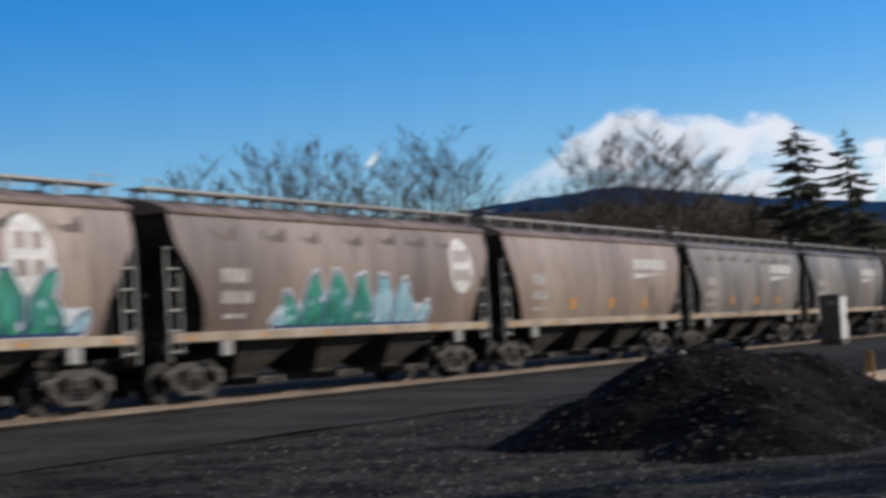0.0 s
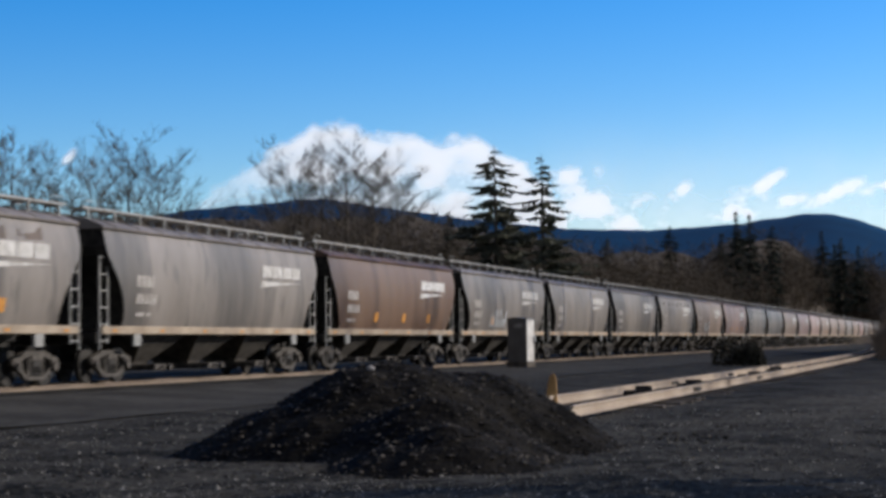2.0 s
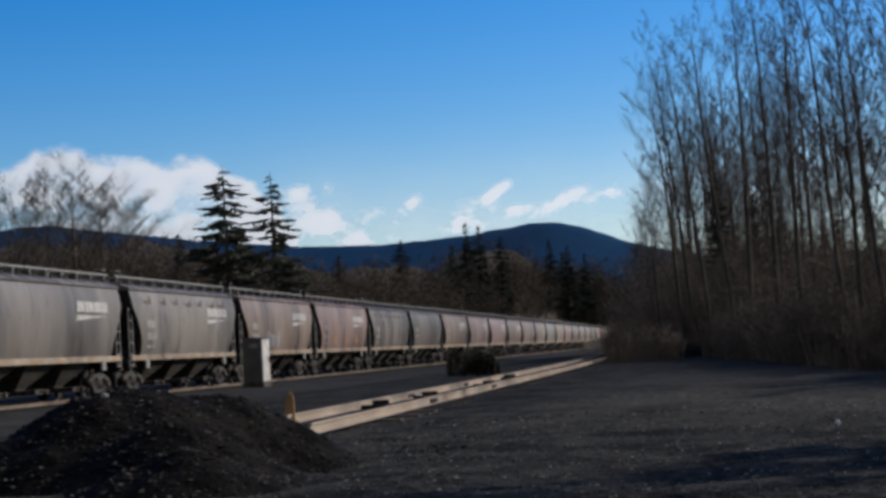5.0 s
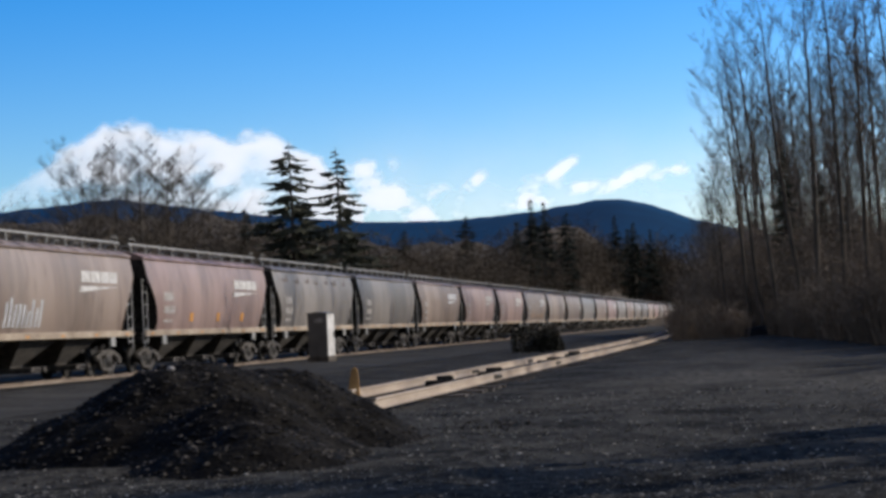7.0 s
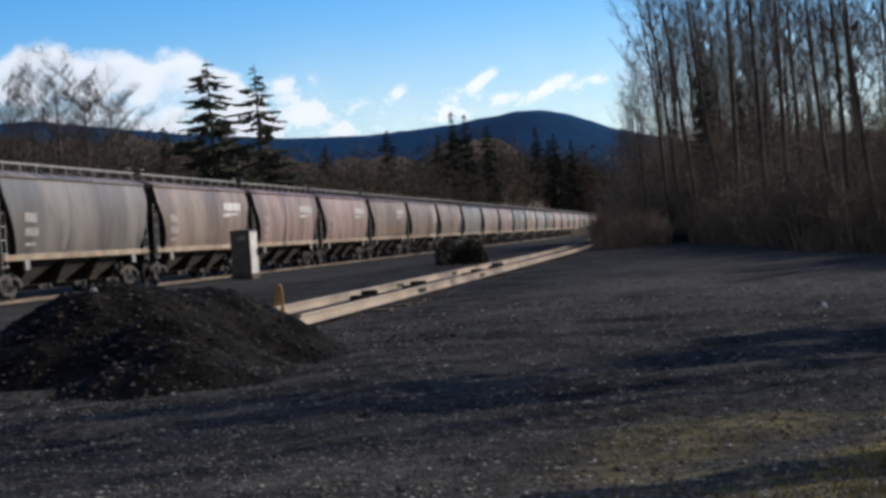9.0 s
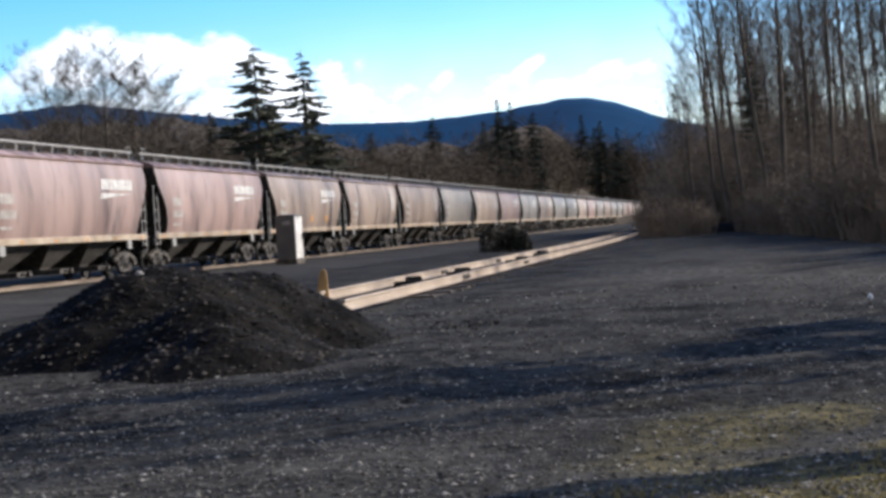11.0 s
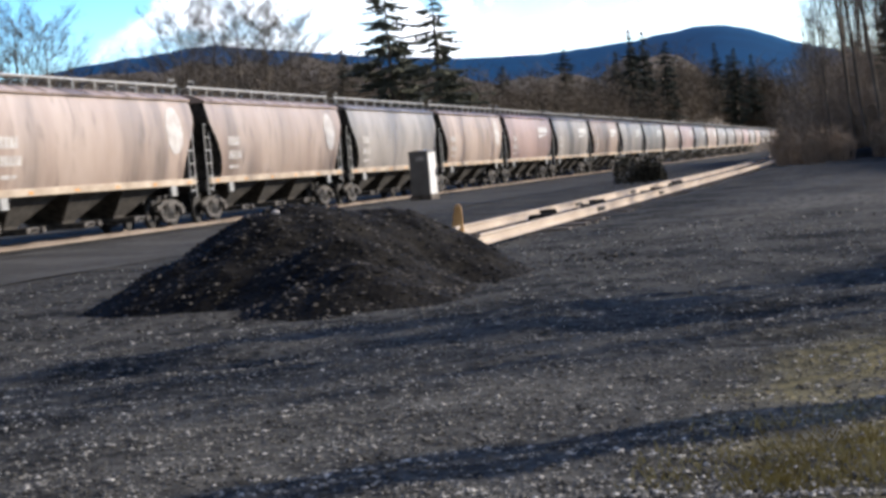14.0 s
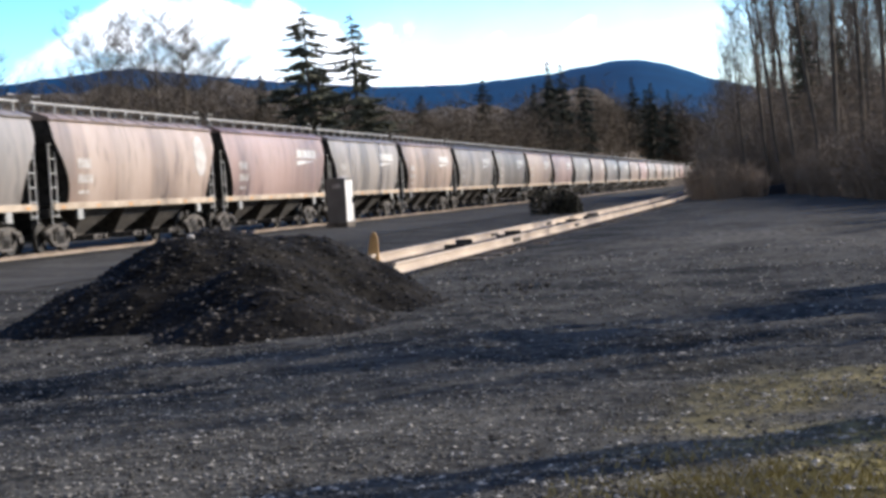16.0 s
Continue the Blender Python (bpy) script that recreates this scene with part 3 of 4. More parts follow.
def graffiti(y0, y1, low, high, rng, blue):
    """Sprayed lettering as plain slanted strokes with pointed tops: pale outline, dark edge, green fill, pale blue end."""
    pale, navy, green, teal = Shape(), Shape(), Shape(), Shape()
    n = 13
    w = (y1 - y0) / n
    on_side(pale, [(low - 0.03, y0, y1 + 0.1), (low + 0.2, y0 - 0.15, y1 + 0.05), (low + 0.5, y0 + 0.25, y1 - 0.15)], 0.022)

    def stroke(shape, foot, knee, tip, z, wide, grow, lift):
        a, b, c = wide + grow, wide * 1.25 + grow, wide * 0.12 + grow * 0.35
        on_side(shape, [(z[0] - grow, foot - a, foot + a), (z[1], knee - b, knee + b), (z[2] - 0.12, (knee + 2 * tip) / 3 - b * 0.7, (knee + 2 * tip) / 3 + b * 0.7), (z[2] + grow, tip - c, tip + c)], lift)

    for k in range(n):
        edge = min(1.0, 0.45 + 0.25 * min(k, n - 1 - k))
        top = low + (high - low) * edge - rng.uniform(0, 0.2)
        foot = y0 + (k + 0.5) * w
        lean = (0.45, -0.4)[k % 2] * rng.uniform(0.6, 1.2)
        z = (low + 0.05, low + (top - low) * rng.uniform(0.4, 0.6), top)
        at = (foot, foot + lean * 0.25, foot + lean)
        fill = teal if k < 1 or k >= n - blue else green
        stroke(pale, *at, z, w * 0.44, 0.13, 0.024 + 0.0002 * k)
        stroke(navy, *at, z, w * 0.42, 0.06, 0.030 + 0.0002 * k)
        stroke(fill, *at, z, w * 0.36, 0.0, 0.036 + 0.0002 * k)
        b = foot + rng.uniform(-0.1, 0.1)
        on_side(navy, [(low + 0.15, b - 0.03, b + 0.05), (z[1], b + lean * 0.4, b + 0.09 + lean * 0.4), (z[1] + 0.2, b + lean * 0.6 + 0.02, b + 0.04 + lean * 0.6)], 0.041)
        round_patch(pale if k % 3 == 0 else teal, foot + rng.uniform(-0.15, 0.15), low + (top - low) * rng.uniform(0.15, 0.7), 0.07, 0.09, 0.044)
    return (pale, PALE), (navy, NAVY), (green, GREEN), (teal, TEAL)


def hopper_car(name="hopper_car"):
    car = thing(name, "", "freight car", "cars of the grain train")
    body = part("body", car_body(), PAINT["brown"], car)
    body.data.polygons.foreach_set("use_smooth", [True] * len(body.data.polygons))
    roof = part("roof", car_roof(), PAINT["brown"], car)
    # hatch and roof walks are darkened: the shade under the edge rail, in colour
    part("roof_hatch", roof_hatch(), HOPPER, roof)
    rib = roof_rib().mesh("roof_rib", PAINT["grey"])
    for k in range(-5, 6):
        part("roof_rib", rib, PAINT["grey"], roof).location.y = k * 1.42
    board = [part("running_board", running_board(s), HOPPER, car, "grimy steel grating walkway, shade put into its colour") for s in (1, -1)]
    for s, b in zip((1, -1), board):
        part("board_edge", board_edge(s), GALV, b, "pale galvanised edge angle")
        me = roof_bracket(s).mesh("bracket", GALV)
        for k in range(11):
            part("bracket", me, GALV, b).location.y = -7.75 + k * 1.55
    sill = Shape().box(-0.05, 0.05, -7.86, 7.86, 1.24, 1.44, 0.012)
    me = sill.mesh("side_sill", SILL)
    for x in (1.45, -1.45):
        part("side_sill", me, SILL, car, "tan dusty sill").location.x = x
    pad = Shape().box(-0.04, 0.05, -0.22, 0.22, 0.93, 1.25, 0.015).mesh("jacking_pad", GALV)
    mark = Shape().box(0.0, 0.008, -0.12, 0.12, 1.29, 1.36).mesh("reflector", ORANGE)
    for y in (-5.85, 5.85):
        part("jacking_pad", pad, GALV, car).location = (1.45, y, 0)
    for y in (-7.2, -4.3, -1.4, 1.4, 4.3, 7.2):
        part("reflector", mark, ORANGE, car).location = (1.503, y, 0)
    frame_me, lad, cp = end_frame().mesh("end_frame", STEEL), ladder().mesh("ladder", GALV), coupler().mesh("coupler", STEEL)
    for turn in (0, 180):
        part("end_frame", frame_me, STEEL, car).matrix_basis = pose(0, 0, 0, 0, 0, turn) @ pose(0, 7.97, 0)
        part("coupler", cp, STEEL, car).matrix_basis = pose(0, 0, 0, 0, 0, turn) @ pose(0, 8.31, 0)
        part("ladder", lad, GALV, car).matrix_basis = pose(0, 0, 0, 0, 0, turn) @ pose(1.44, 7.5, 0)
        part("ladder", lad, GALV, car).matrix_basis = pose(0, 0, 0, 0, 0, turn) @ pose(-1.44, 7.5, 0)
    # near-black steel instead of body paint: grime plus the shade between cars
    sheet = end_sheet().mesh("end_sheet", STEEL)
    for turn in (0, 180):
        part("end_sheet", sheet, STEEL, car, "grimy black sloping end, painted with its own shade").matrix_basis = pose(0, 0, 0, 0, 0, turn)
    hop, gate = hopper().mesh("hopper_bay", HOPPER), outlet_gate().mesh("outlet_gate", CAST)
    for y in (-3.65, 0.0, 3.65):
        h = part("hopper_bay", hop, HOPPER, car)
        h.location.y = y
        part("outlet_gate", gate, CAST, h)
    fr, ws = side_frame().mesh("side_frame", CAST), wheelset().mesh("wheelset", STEEL)
    coil = spring().mesh("spring", STEEL)
    bolster = Shape().box(-1.1, 1.1, -0.2, 0.2, 0.45, 0.75, 0.02).box(-0.25, 0.25, -0.25, 0.25, 0.75, 1.2).mesh("truck", STEEL)
    for y in (-6.5, 6.5):
        truck = part("truck", bolster, STEEL, car)
        truck.location.y = y
        part("side_frame", fr, CAST, truck).location.x = 1.0
        for x in (1.0, -1.0):
            for c in (-0.2, 0.0, 0.2):
                part("spring", coil, STEEL, truck).location = (x, c, 0)
        part("side_frame", fr, CAST, truck).matrix_basis = pose(-1.0, 0, 0, 0, 0, 180)
        for w in (-0.89, 0.89):
            part("wheelset", ws, STEEL, truck).location = (0, w, 0.46)
    part("centre_sill", Shape().box(-0.3, 0.3, -8.1, 8.1, 1.08, 1.36), STEEL, car)
    return car


def car_pose(k, t):
    return pose(TRACK_X, TRAIN_START - SPEED * t + CAR_PITCH * (k - 0.5), RAIL_Z)


COLOURS = {0: "brown", 1: "brown", 2: "brown", 3: "grey", 4: "grey", 5: "rust", 6: "grey", 7: "grey", 8: "grey", 9: "grey", 10: "brown", 11: "pink", 12: "grey", 13: "grey",
           14: "brown", 15: "pink", 16: "pink", 17: "brown", 18: "brown", 19: "brown", 20: "grey", 21: "brown"}
MARKS = {0: "emblem", 1: "emblem", 7: "logo", 12: "", 13: "", 18: "emblem", 19: "emblem", 20: "", 21: "emblem"}
WORDS = {"brown": "dusty brown", "grey": "dusty grey-brown", "rust": "rusty red-brown", "pink": "faded pinkish-brown"}
template = hopper_car()
_disc, _fields = emblem_marks()
faded_me = _disc.mesh("herald", FADED)
herald_me, field_me = _disc.mesh("herald", WHITE), [s.mesh("herald_field", PAINT["brown"]) for s in _fields]
logo_me, writing_me = block_logo().mesh("logo_marking", LOGO), small_writing().mesh("writing", FADED)
bright_logo = block_logo().mesh("logo_marking", WHITE)
spots = Shape()
for y in (-3.2, 0.4, 3.9):
    on_side(spots, [(1.72, y, y + 0.42), (2.04, y, y + 0.42)])
spot_me = spots.mesh("warning_label", ORANGE)
straight_body, straight_sheet = car_body(True).mesh("body", PAINT["brown"], True), end_sheet(True).mesh("end_sheet", STEEL)
CARS = {}
for k in range(-1, 54):
    car = template if k == -1 else copy_thing(template, pose(0, 0, 0))
    colour = COLOURS.get(k) or ("brown", "grey", "grey", "brown", "pink", "grey")[(k * 7) % 6]
    for child in car.children:
        if child.name.split(".")[0] in ("body", "roof"):
            slot = child.material_slots[0]
            slot.link = "OBJECT"
            slot.material = PAINT[colour]
    if k in (2, 5, 13, 22):
        for child in car.children:
            base_name = child.name.split(".")[0]
            if base_name in ("body", "end_sheet"):
                paint_now = child.material_slots[0].material
                child.data = straight_body if base_name == "body" else straight_sheet
                child.material_slots[0].link = "OBJECT"
                child.material_slots[0].material = paint_now
    CARS[k] = car
rng = random.Random(4)
for k, car in CARS.items():
    colour = COLOURS.get(k) or ("brown", "grey", "grey", "brown", "pink", "grey")[(k * 7) % 6]
    kind = MARKS.get(k, "logo")
    words = WORDS[colour] + " hopper car"
    if kind == "emblem":
        herald = part("herald", herald_me if k < 5 else faded_me, WHITE, car, "round white herald")
        if k == 0:
            herald.location.y = -1.5
        for me in field_me if k < 5 else ():
            part("herald_field", me, PAINT["brown"], herald)
        words += " with a white herald"
    elif kind == "logo":
        tagged(part("logo_marking", bright_logo if k in (5, 14) else logo_me, LOGO, car, "white block marking"), kind="stuff")
        words += " with white markings"
    tagged(part("writing", writing_me, FADED, car), kind="stuff")
    if k in (0, 1, 3, 9, 12):
        stain = Shape()
        for n in range(7):
            y, w = -5.6 + n * 2.0 + rng.uniform(-0.2, 0.2), rng.uniform(0.7, 1.2)
            foot = 3.36 + rng.uniform(0, 0.06)
            on_side(stain, [(foot, y - w * 0.8, y - 0.03), (foot + 0.12, y - w, y), (foot + 0.17, y - w * 0.4, y), (foot + 0.32, y - 0.1, y)], 0.016)
            on_side(stain, [(foot + 0.05, y - w * 1.2, y - w * 1.1), (foot + 0.25, y - w * 1.2, y - w * 1.12)], 0.016)
        tagged(part("stain", stain, CAR_STAIN, car), kind="stuff")
    if k in (2, 3, 5, 6, 11, 17):
        tagged(part("warning_label", spot_me, ORANGE, car), kind="stuff")
    if k in (0, 1):
        y0, y1 = (-4.2, 3.9) if k else (-1.5, 6.4)
        for (shape, mat), n in zip(graffiti(y0, y1, 1.47, 2.78, rng, 5 if k else 1), ("graffiti_outline", "graffiti_edge", "graffiti_fill", "graffiti_highlight")):
            tagged(part(n, shape, mat, car), kind="stuff")
        words += ", green graffiti"
    if k in (6, 10):
        tag = Shape()
        for c in range(9):
            a = -3.4 + c * 0.34
            on_side(tag, [(1.6, a, a + 0.12), (2.1 + rng.uniform(-0.2, 0.35), a + 0.12, a + 0.24)])
        tagged(part("graffiti", tag, PALE, car, "pale scribbled graffiti"), kind="stuff")
        words += ", pale scribble"
    tagged(car, words + " on rails")
    car.matrix_basis = car_pose(k, 0)


# ---- things beside the line ----
def signal_case(at):
    c = thing("relay_case", "grey aluminium trackside relay case on a concrete footing", "relay case", at=at)
    part("body", Shape().box(-0.5, 0.35, -0.42, 0.42, 0.12, 1.9, 0.02), CASE, c)
    part("roof", Shape().prism([(-0.53, 1.9), (-0.53, 1.94), (-0.08, 1.99), (0.38, 1.94), (0.38, 1.9)], "y", -0.45, 0.45), CASE, c)
    part("footing", Shape().box(-0.55, 0.4, -0.47, 0.47, -0.3, 0.12, 0.02), BALLAST, c, "rough concrete footing")
    # the sun on this side of the case is painted in as a white door
    door = part("door", Shape().box(0.353, 0.373, -0.39, 0.39, 0.15, 1.88, 0.006), WHITE, c, "white door, its brightness put in for the sunlit side")
    part("handle", Shape().box(0.375, 0.41, 0.25, 0.29, 0.9, 1.15, 0.006), STEEL, door)
    part("vent", Shape().box(-0.2, 0.2, -0.44, -0.42, 1.55, 1.72), GALV, c)
    return c


signal_case(pose(-18.4, 77.2, 0.12, 0, 0, -9))


def stop_post(at):
    p = thing("stop_post", "weathered orange-painted wooden stop post at the rail end", "post", at=at)
    part("shaft", Shape().loft([[(sx * w, sy * w, z) for sx, sy in ((-1, -1), (1, -1), (1, 1), (-1, 1))] for z, w in ((-0.3, 0.125), (0.0, 0.12), (0.42, 0.075), (0.56, 0.05), (0.6, 0.02))]), POST, p)
    part("brace", Shape().box(-0.1, 0.1, 0.1, 0.4, -0.05, 0.12, 0.015), RAIL, p)
    return p


stop_post(pose(-7.4, 33.2, GROUND_Z + 0.02, 3, 4, 10))
scrap = Shape().box(-0.35, 0.35, -0.12, 0.12, 0, 0.14, 0.02).box(-0.1, 0.25, 0.05, 0.3, 0, 0.22, 0.02)
for n, (x, y, a) in enumerate(((-6.6, 45, 20), (-6.5, 56, -15), (-6.75, 66, 40), (-6.8, 39, 10))):
    b = tagged(new("tie_block", scrap.mesh("tie_block", DARKWOOD) if n == 0 else bpy.data.meshes["tie_block"]), "dark broken tie block lying between the siding rails", "wood block", "blocks between the rails")
    b.matrix_basis = pose(x, y, GROUND_Z + 0.03, 0, 0, a)


def pile_height(x, y):
    """The heap: overlapping cones of loose millings with rounded tops."""
    h = 0.0
    for cx, cy, top, r, full in ((-6.5, 19.75, 0.9, 2.25, 0.12), (-6.2, 20.2, 0.92, 1.8, 0.5), (-5.7, 21.2, 0.86, 1.8, 0.6), (-5.7, 22.2, 0.62, 1.5, 0.5), (-5.0, 20.9, 0.42, 1.35, 0.5), (-5.7, 23.4, 0.2, 1.2, 0.6), (-5.35, 18.6, 0.66, 1.5, 0.2), (-4.95, 17.4, 0.46, 1.3, 0.1)):
        d = max(0.1, math.hypot(x - cx, y - cy) / r)
        if d < 1:
            h += (top * (1 - d) * (1 + full * d)) ** 5
    h = h ** 0.2
    if h > 0:
        h += (noise.noise((x * 2.2, y * 2.2, 5)) * 0.06 + noise.noise((x * 7, y * 7, 5)) * 0.02) * min(1, h * 4)
    return h


pile = grid([float(v) for v in np.arange(-8.9, -2.8, 0.06)], [float(v) for v in np.arange(15.6, 25.6, 0.07)], lambda x, y: GROUND_Z - 0.12 + pile_height(x, y) * 1.12 + (0.04 if pile_height(x, y) > 0 else 0))
heap = thing("gravel_pile", "black heap of loose asphalt millings dumped on the gravel", "gravel pile")
part("surface", pile, MILLINGS, heap)


def pebble(shape, x, y, z, r, rng):
    pts = [(1, 0, 0), (-1, 0, 0), (0, 1, 0), (0, -1, 0), (0, 0, 0.8), (0, 0, -0.8)]
    a = rng.uniform(0, 6.28)
    k = len(shape.v)
    for p in pts:
        q = [c * r * rng.uniform(0.6, 1.2) for c in p]
        shape.v.append((x + q[0] * math.cos(a) - q[1] * math.sin(a), y + q[0] * math.sin(a) + q[1] * math.cos(a), z + q[2] * 0.6))
    shape.f += [tuple(k + i for i in f) for f in ((0, 2, 4), (2, 1, 4), (1, 3, 4), (3, 0, 4), (2, 0, 5), (1, 2, 5), (3, 1, 5), (0, 3, 5))]


rng = random.Random(11)
lumps, chips = Shape(), Shape()
while len(lumps.f) < 8 * 4600:
    x, y = rng.uniform(-8.3, -3.0), rng.uniform(16, 26.5)
    h = pile_height(x, y)
    if h > 0.03 or rng.random() < 0.12:
        pebble(lumps, x, y, GROUND_Z - 0.1 + max(0.1, h * 1.12 + 0.02), rng.choice((0.015, 0.02, 0.03, 0.045)), rng)
tagged(part("lump", lumps, LUMP, heap), kind="stuff")
while len(chips.f) < 8 * 20000:
    y = 6.5 + 26 * rng.random() ** 2
    x = rng.uniform(-0.62, 0.3) * y + rng.uniform(-1, 1)
    if x > -13.2 and pile_height(x, y) == 0:
        pebble(chips, x, y, ground_z(x, y) + 0.006, rng.choice((0.006, 0.008, 0.011, 0.018)) * (1 + y / 40), rng)
while len(chips.f) < 8 * 42000:
    y = 6.4 + 9 * rng.random()
    x = rng.uniform(-0.5, 0.14) * y
    pebble(chips, x, y, ground_z(x, y) + 0.006, rng.choice((0.004, 0.005, 0.007, 0.009, 0.013)), rng)
tagged(part("gravel", chips, STONE), "loose grey and tan stones scattered over the yard", "gravel", kind="stuff")
white = tagged(new("stone", Shape().loft([[(0.045 * math.cos(a) * w, 0.035 * math.sin(a) * w, z * 0.4) for a in (0.2, 1.3, 2.3, 3.4, 4.4, 5.5)] for z, w in ((0, 0.8), (0.04, 1.1), (0.09, 0.9), (0.12, 0.4))]).mesh("stone", FADED)), "pale broken stone on top of the heap", "stone")
white.matrix_basis = pose(-6.4, 19.7, GROUND_Z + pile_height(-6.4, 19.7) * 1.12 - 0.07, 12, 8, 30)
bag = tagged(new("litter", Shape().loft([[(0.036 * math.cos(a) * w, 0.03 * math.sin(a) * w, z * 0.4) for a in (0.0, 1.1, 2.0, 3.3, 4.1, 5.4)] for z, w in ((0, 0.9), (0.05, 1.1), (0.13, 0.9), (0.18, 0.3))]).mesh("litter", LITTER)), "bright white scrap of plastic litter on the gravel", "litter")
bag.matrix_basis = pose(1.6, 24.3, ground_z(1.6, 24.3), 5, -8, 20)


# ---- plants ----
def bare_tree(height, spread, rng, limbs=16, twigs=7, start=0.3, steep=0.75, girth=0.0085, fine=0.014, reach=(0.28, 0.5)):
    """Trunk and crown of a leafless tree; steep: how closely the limbs follow the trunk; fine: the width of its twigs."""
    trunk, crown = Shape(), Shape()
    r0 = height * girth
    axis, p = [], Vector((0, 0, -0.3))
    for k in range(11):
        axis.append(p.copy())
        p = p + Vector((rng.uniform(-0.045, 0.045), rng.uniform(-0.045, 0.045), 1)) * (height + 0.3) / 10
    trunk.tube(axis, [r0 * (1.3, 1.0, 0.93, 0.86, 0.78, 0.69, 0.59, 0.48, 0.36, 0.23, 0.1)[k] for k in range(11)], 7)

    def at(u):
        f = u * 10
        i = min(9, int(f))
        return axis[i].lerp(axis[i + 1], f - i)

    def blade(p, way, length):
        """A twig too thin to show its roundness: three short leaves of bark bent along its way."""
        side = way.orthogonal().normalized() * fine
        side.rotate(Matrix.Rotation(rng.uniform(0, 3.14), 3, way))
        mid = p + way * length * 0.5 + Vector((0, 0, length * 0.05))
        tip = mid + (way + Vector((0, 0, 0.35))).normalized() * length * 0.5
        k = len(crown.v)
        crown.v += [tuple(p - side), tuple(p + side), tuple(mid + side * 0.6), tuple(mid - side * 0.6), tuple(tip)]
        crown.f += [(k, k + 1, k + 2, k + 3), (k + 3, k + 2, k + 4)]

    def grow(p, way, length, r, depth):
        if depth == 2:
            blade(p, way, length)
            for c in range(2):
                side = Vector((rng.uniform(-1, 1), rng.uniform(-1, 1), rng.uniform(-0.2, 0.8)))
                blade(p + way * length * rng.uniform(0.2, 0.8), (way * 0.7 + side * 0.7).normalized(), length * rng.uniform(0.35, 0.6))
            return
        mid = p + way * length * 0.5 + Vector((rng.uniform(-1, 1), rng.uniform(-1, 1), rng.uniform(-0.3, 1))) * length * 0.06
        end = mid + (way + Vector((0, 0, 0.25))).normalized() * length * 0.5
        crown.tube([p, mid, end], [r, r * 0.65, r * 0.2], 4 if depth == 0 else 3, caps=False)
        for c in range(twigs):
            u = rng.uniform(0.15, 1.0)
            q = p.lerp(mid, u * 2) if u < 0.5 else mid.lerp(end, u * 2 - 1)
            side = Vector((rng.uniform(-1, 1), rng.uniform(-1, 1), rng.uniform(-0.3, 0.6)))
            grow(q, (way * 0.75 + side * 0.65).normalized(), length * rng.uniform(*reach), r * 0.4, depth + 1)

    for k in range(limbs):
        u = start + (0.99 - start) * (k + rng.random()) / limbs
        a = k * 2.4 + rng.uniform(-0.5, 0.5)
        out = Vector((math.cos(a), math.sin(a), 0))
        way = (out * (1 - steep) + Vector((0, 0, steep))).normalized()
        length = spread * (1.25 - 0.75 * u) * rng.uniform(0.7, 1.25)
        grow(at(u), way, length, r0 * 0.28 * (1.1 - u) + 0.007, 0)
    return trunk.mesh("trunk", BARK, True), crown.mesh("crown", TWIG)


def plant(name, meshes, label, group, at, category="tree", mats=(BARK, TWIG), names=("trunk", "crown")):
    t = thing(name, label, category, group, at)
    for n, me, mat in zip(names, meshes, mats):
        part(n, me, mat, t)
    return t


rng = random.Random(21)
ALDER_HEIGHTS = (7.5, 9.0, 10.5, 12.0, 14.0, 16.0, 18.0)
ALDERS = [bare_tree(h, 0.24 * h, rng, 17, 7, 0.36, 0.62, 0.0078, 0.0085) for h in ALDER_HEIGHTS]
OAKS = [bare_tree(h, sp, rng, 20, 9, 0.18, 0.46, 0.013, 0.016, (0.34, 0.56)) for h, sp in ((17, 7.0), (15, 6.6), (13, 6.2))]
alder_words = "tall leafless alder with grey bark in the roadside stand"
STAND_TOP = ((-2.5, 4.0), (-1.5, 5.3), (-0.7, 8.0), (0.7, 9.2), (2.3, 10.0), (6.0, 10.3), (12, 10.5))


def alder(x, y, share, lean=0.0, words=alder_words):
    """An alder as tall as the stand's outline allows at its place; lean: degrees towards the railway."""
    want = share * math.tan(radians(between(math.degrees(math.atan2(x, y)), STAND_TOP))) * math.hypot(x, y) + EYE_Z
    pick = min(range(len(ALDERS)), key=lambda i: abs(ALDER_HEIGHTS[i] - want))
    plant("alder_tree", ALDERS[pick], words, "trees of the stand", pose(x, y, GROUND_Z, 0, -lean, 0) @ pose(0, 0, 0, 0, 0, rng.uniform(0, 360)) @ Matrix.Scale(want / ALDER_HEIGHTS[pick], 4))


# the stand beside the line: its edge follows the yard and then the far curve
EDGE = ((-5, 12.0), (20, 9.5), (35, 6.5), (45, 5.2), (64, 4.0), (86, 2.2), (120, 0.2), (151, -1.2), (250, -7.5), (400, -16.0), (560, -24.0))
for az, d, share, lean in ((-0.47, 124, 0.93, 4.5), (-0.1, 119, 0.97, 5.5), (0.35, 112, 1.0, 6.0), (1.0, 106, 1.0, 5.0), (1.57, 100, 1.05, 0.3), (2.3, 90, 1.02, 1.0), (2.82, 80, 1.03, -0.5),
                           (3.4, 82, 0.95, 1.5), (4.35, 67, 1.0, 4.0), (4.7, 65, 1.0, 2.0), (5.5, 58, 1.0, 3.5), (6.3, 55, 1.0, 2.0), (7.3, 52, 1.0, 3.0), (8.6, 50, 1.0, 1.0)):
    p = polar(az, d)
    alder(p.x, p.y, share, lean, "tall leafless alder with a dark bare trunk" + (", leaning over" if lean > 3 else ""))
yy = 50.0
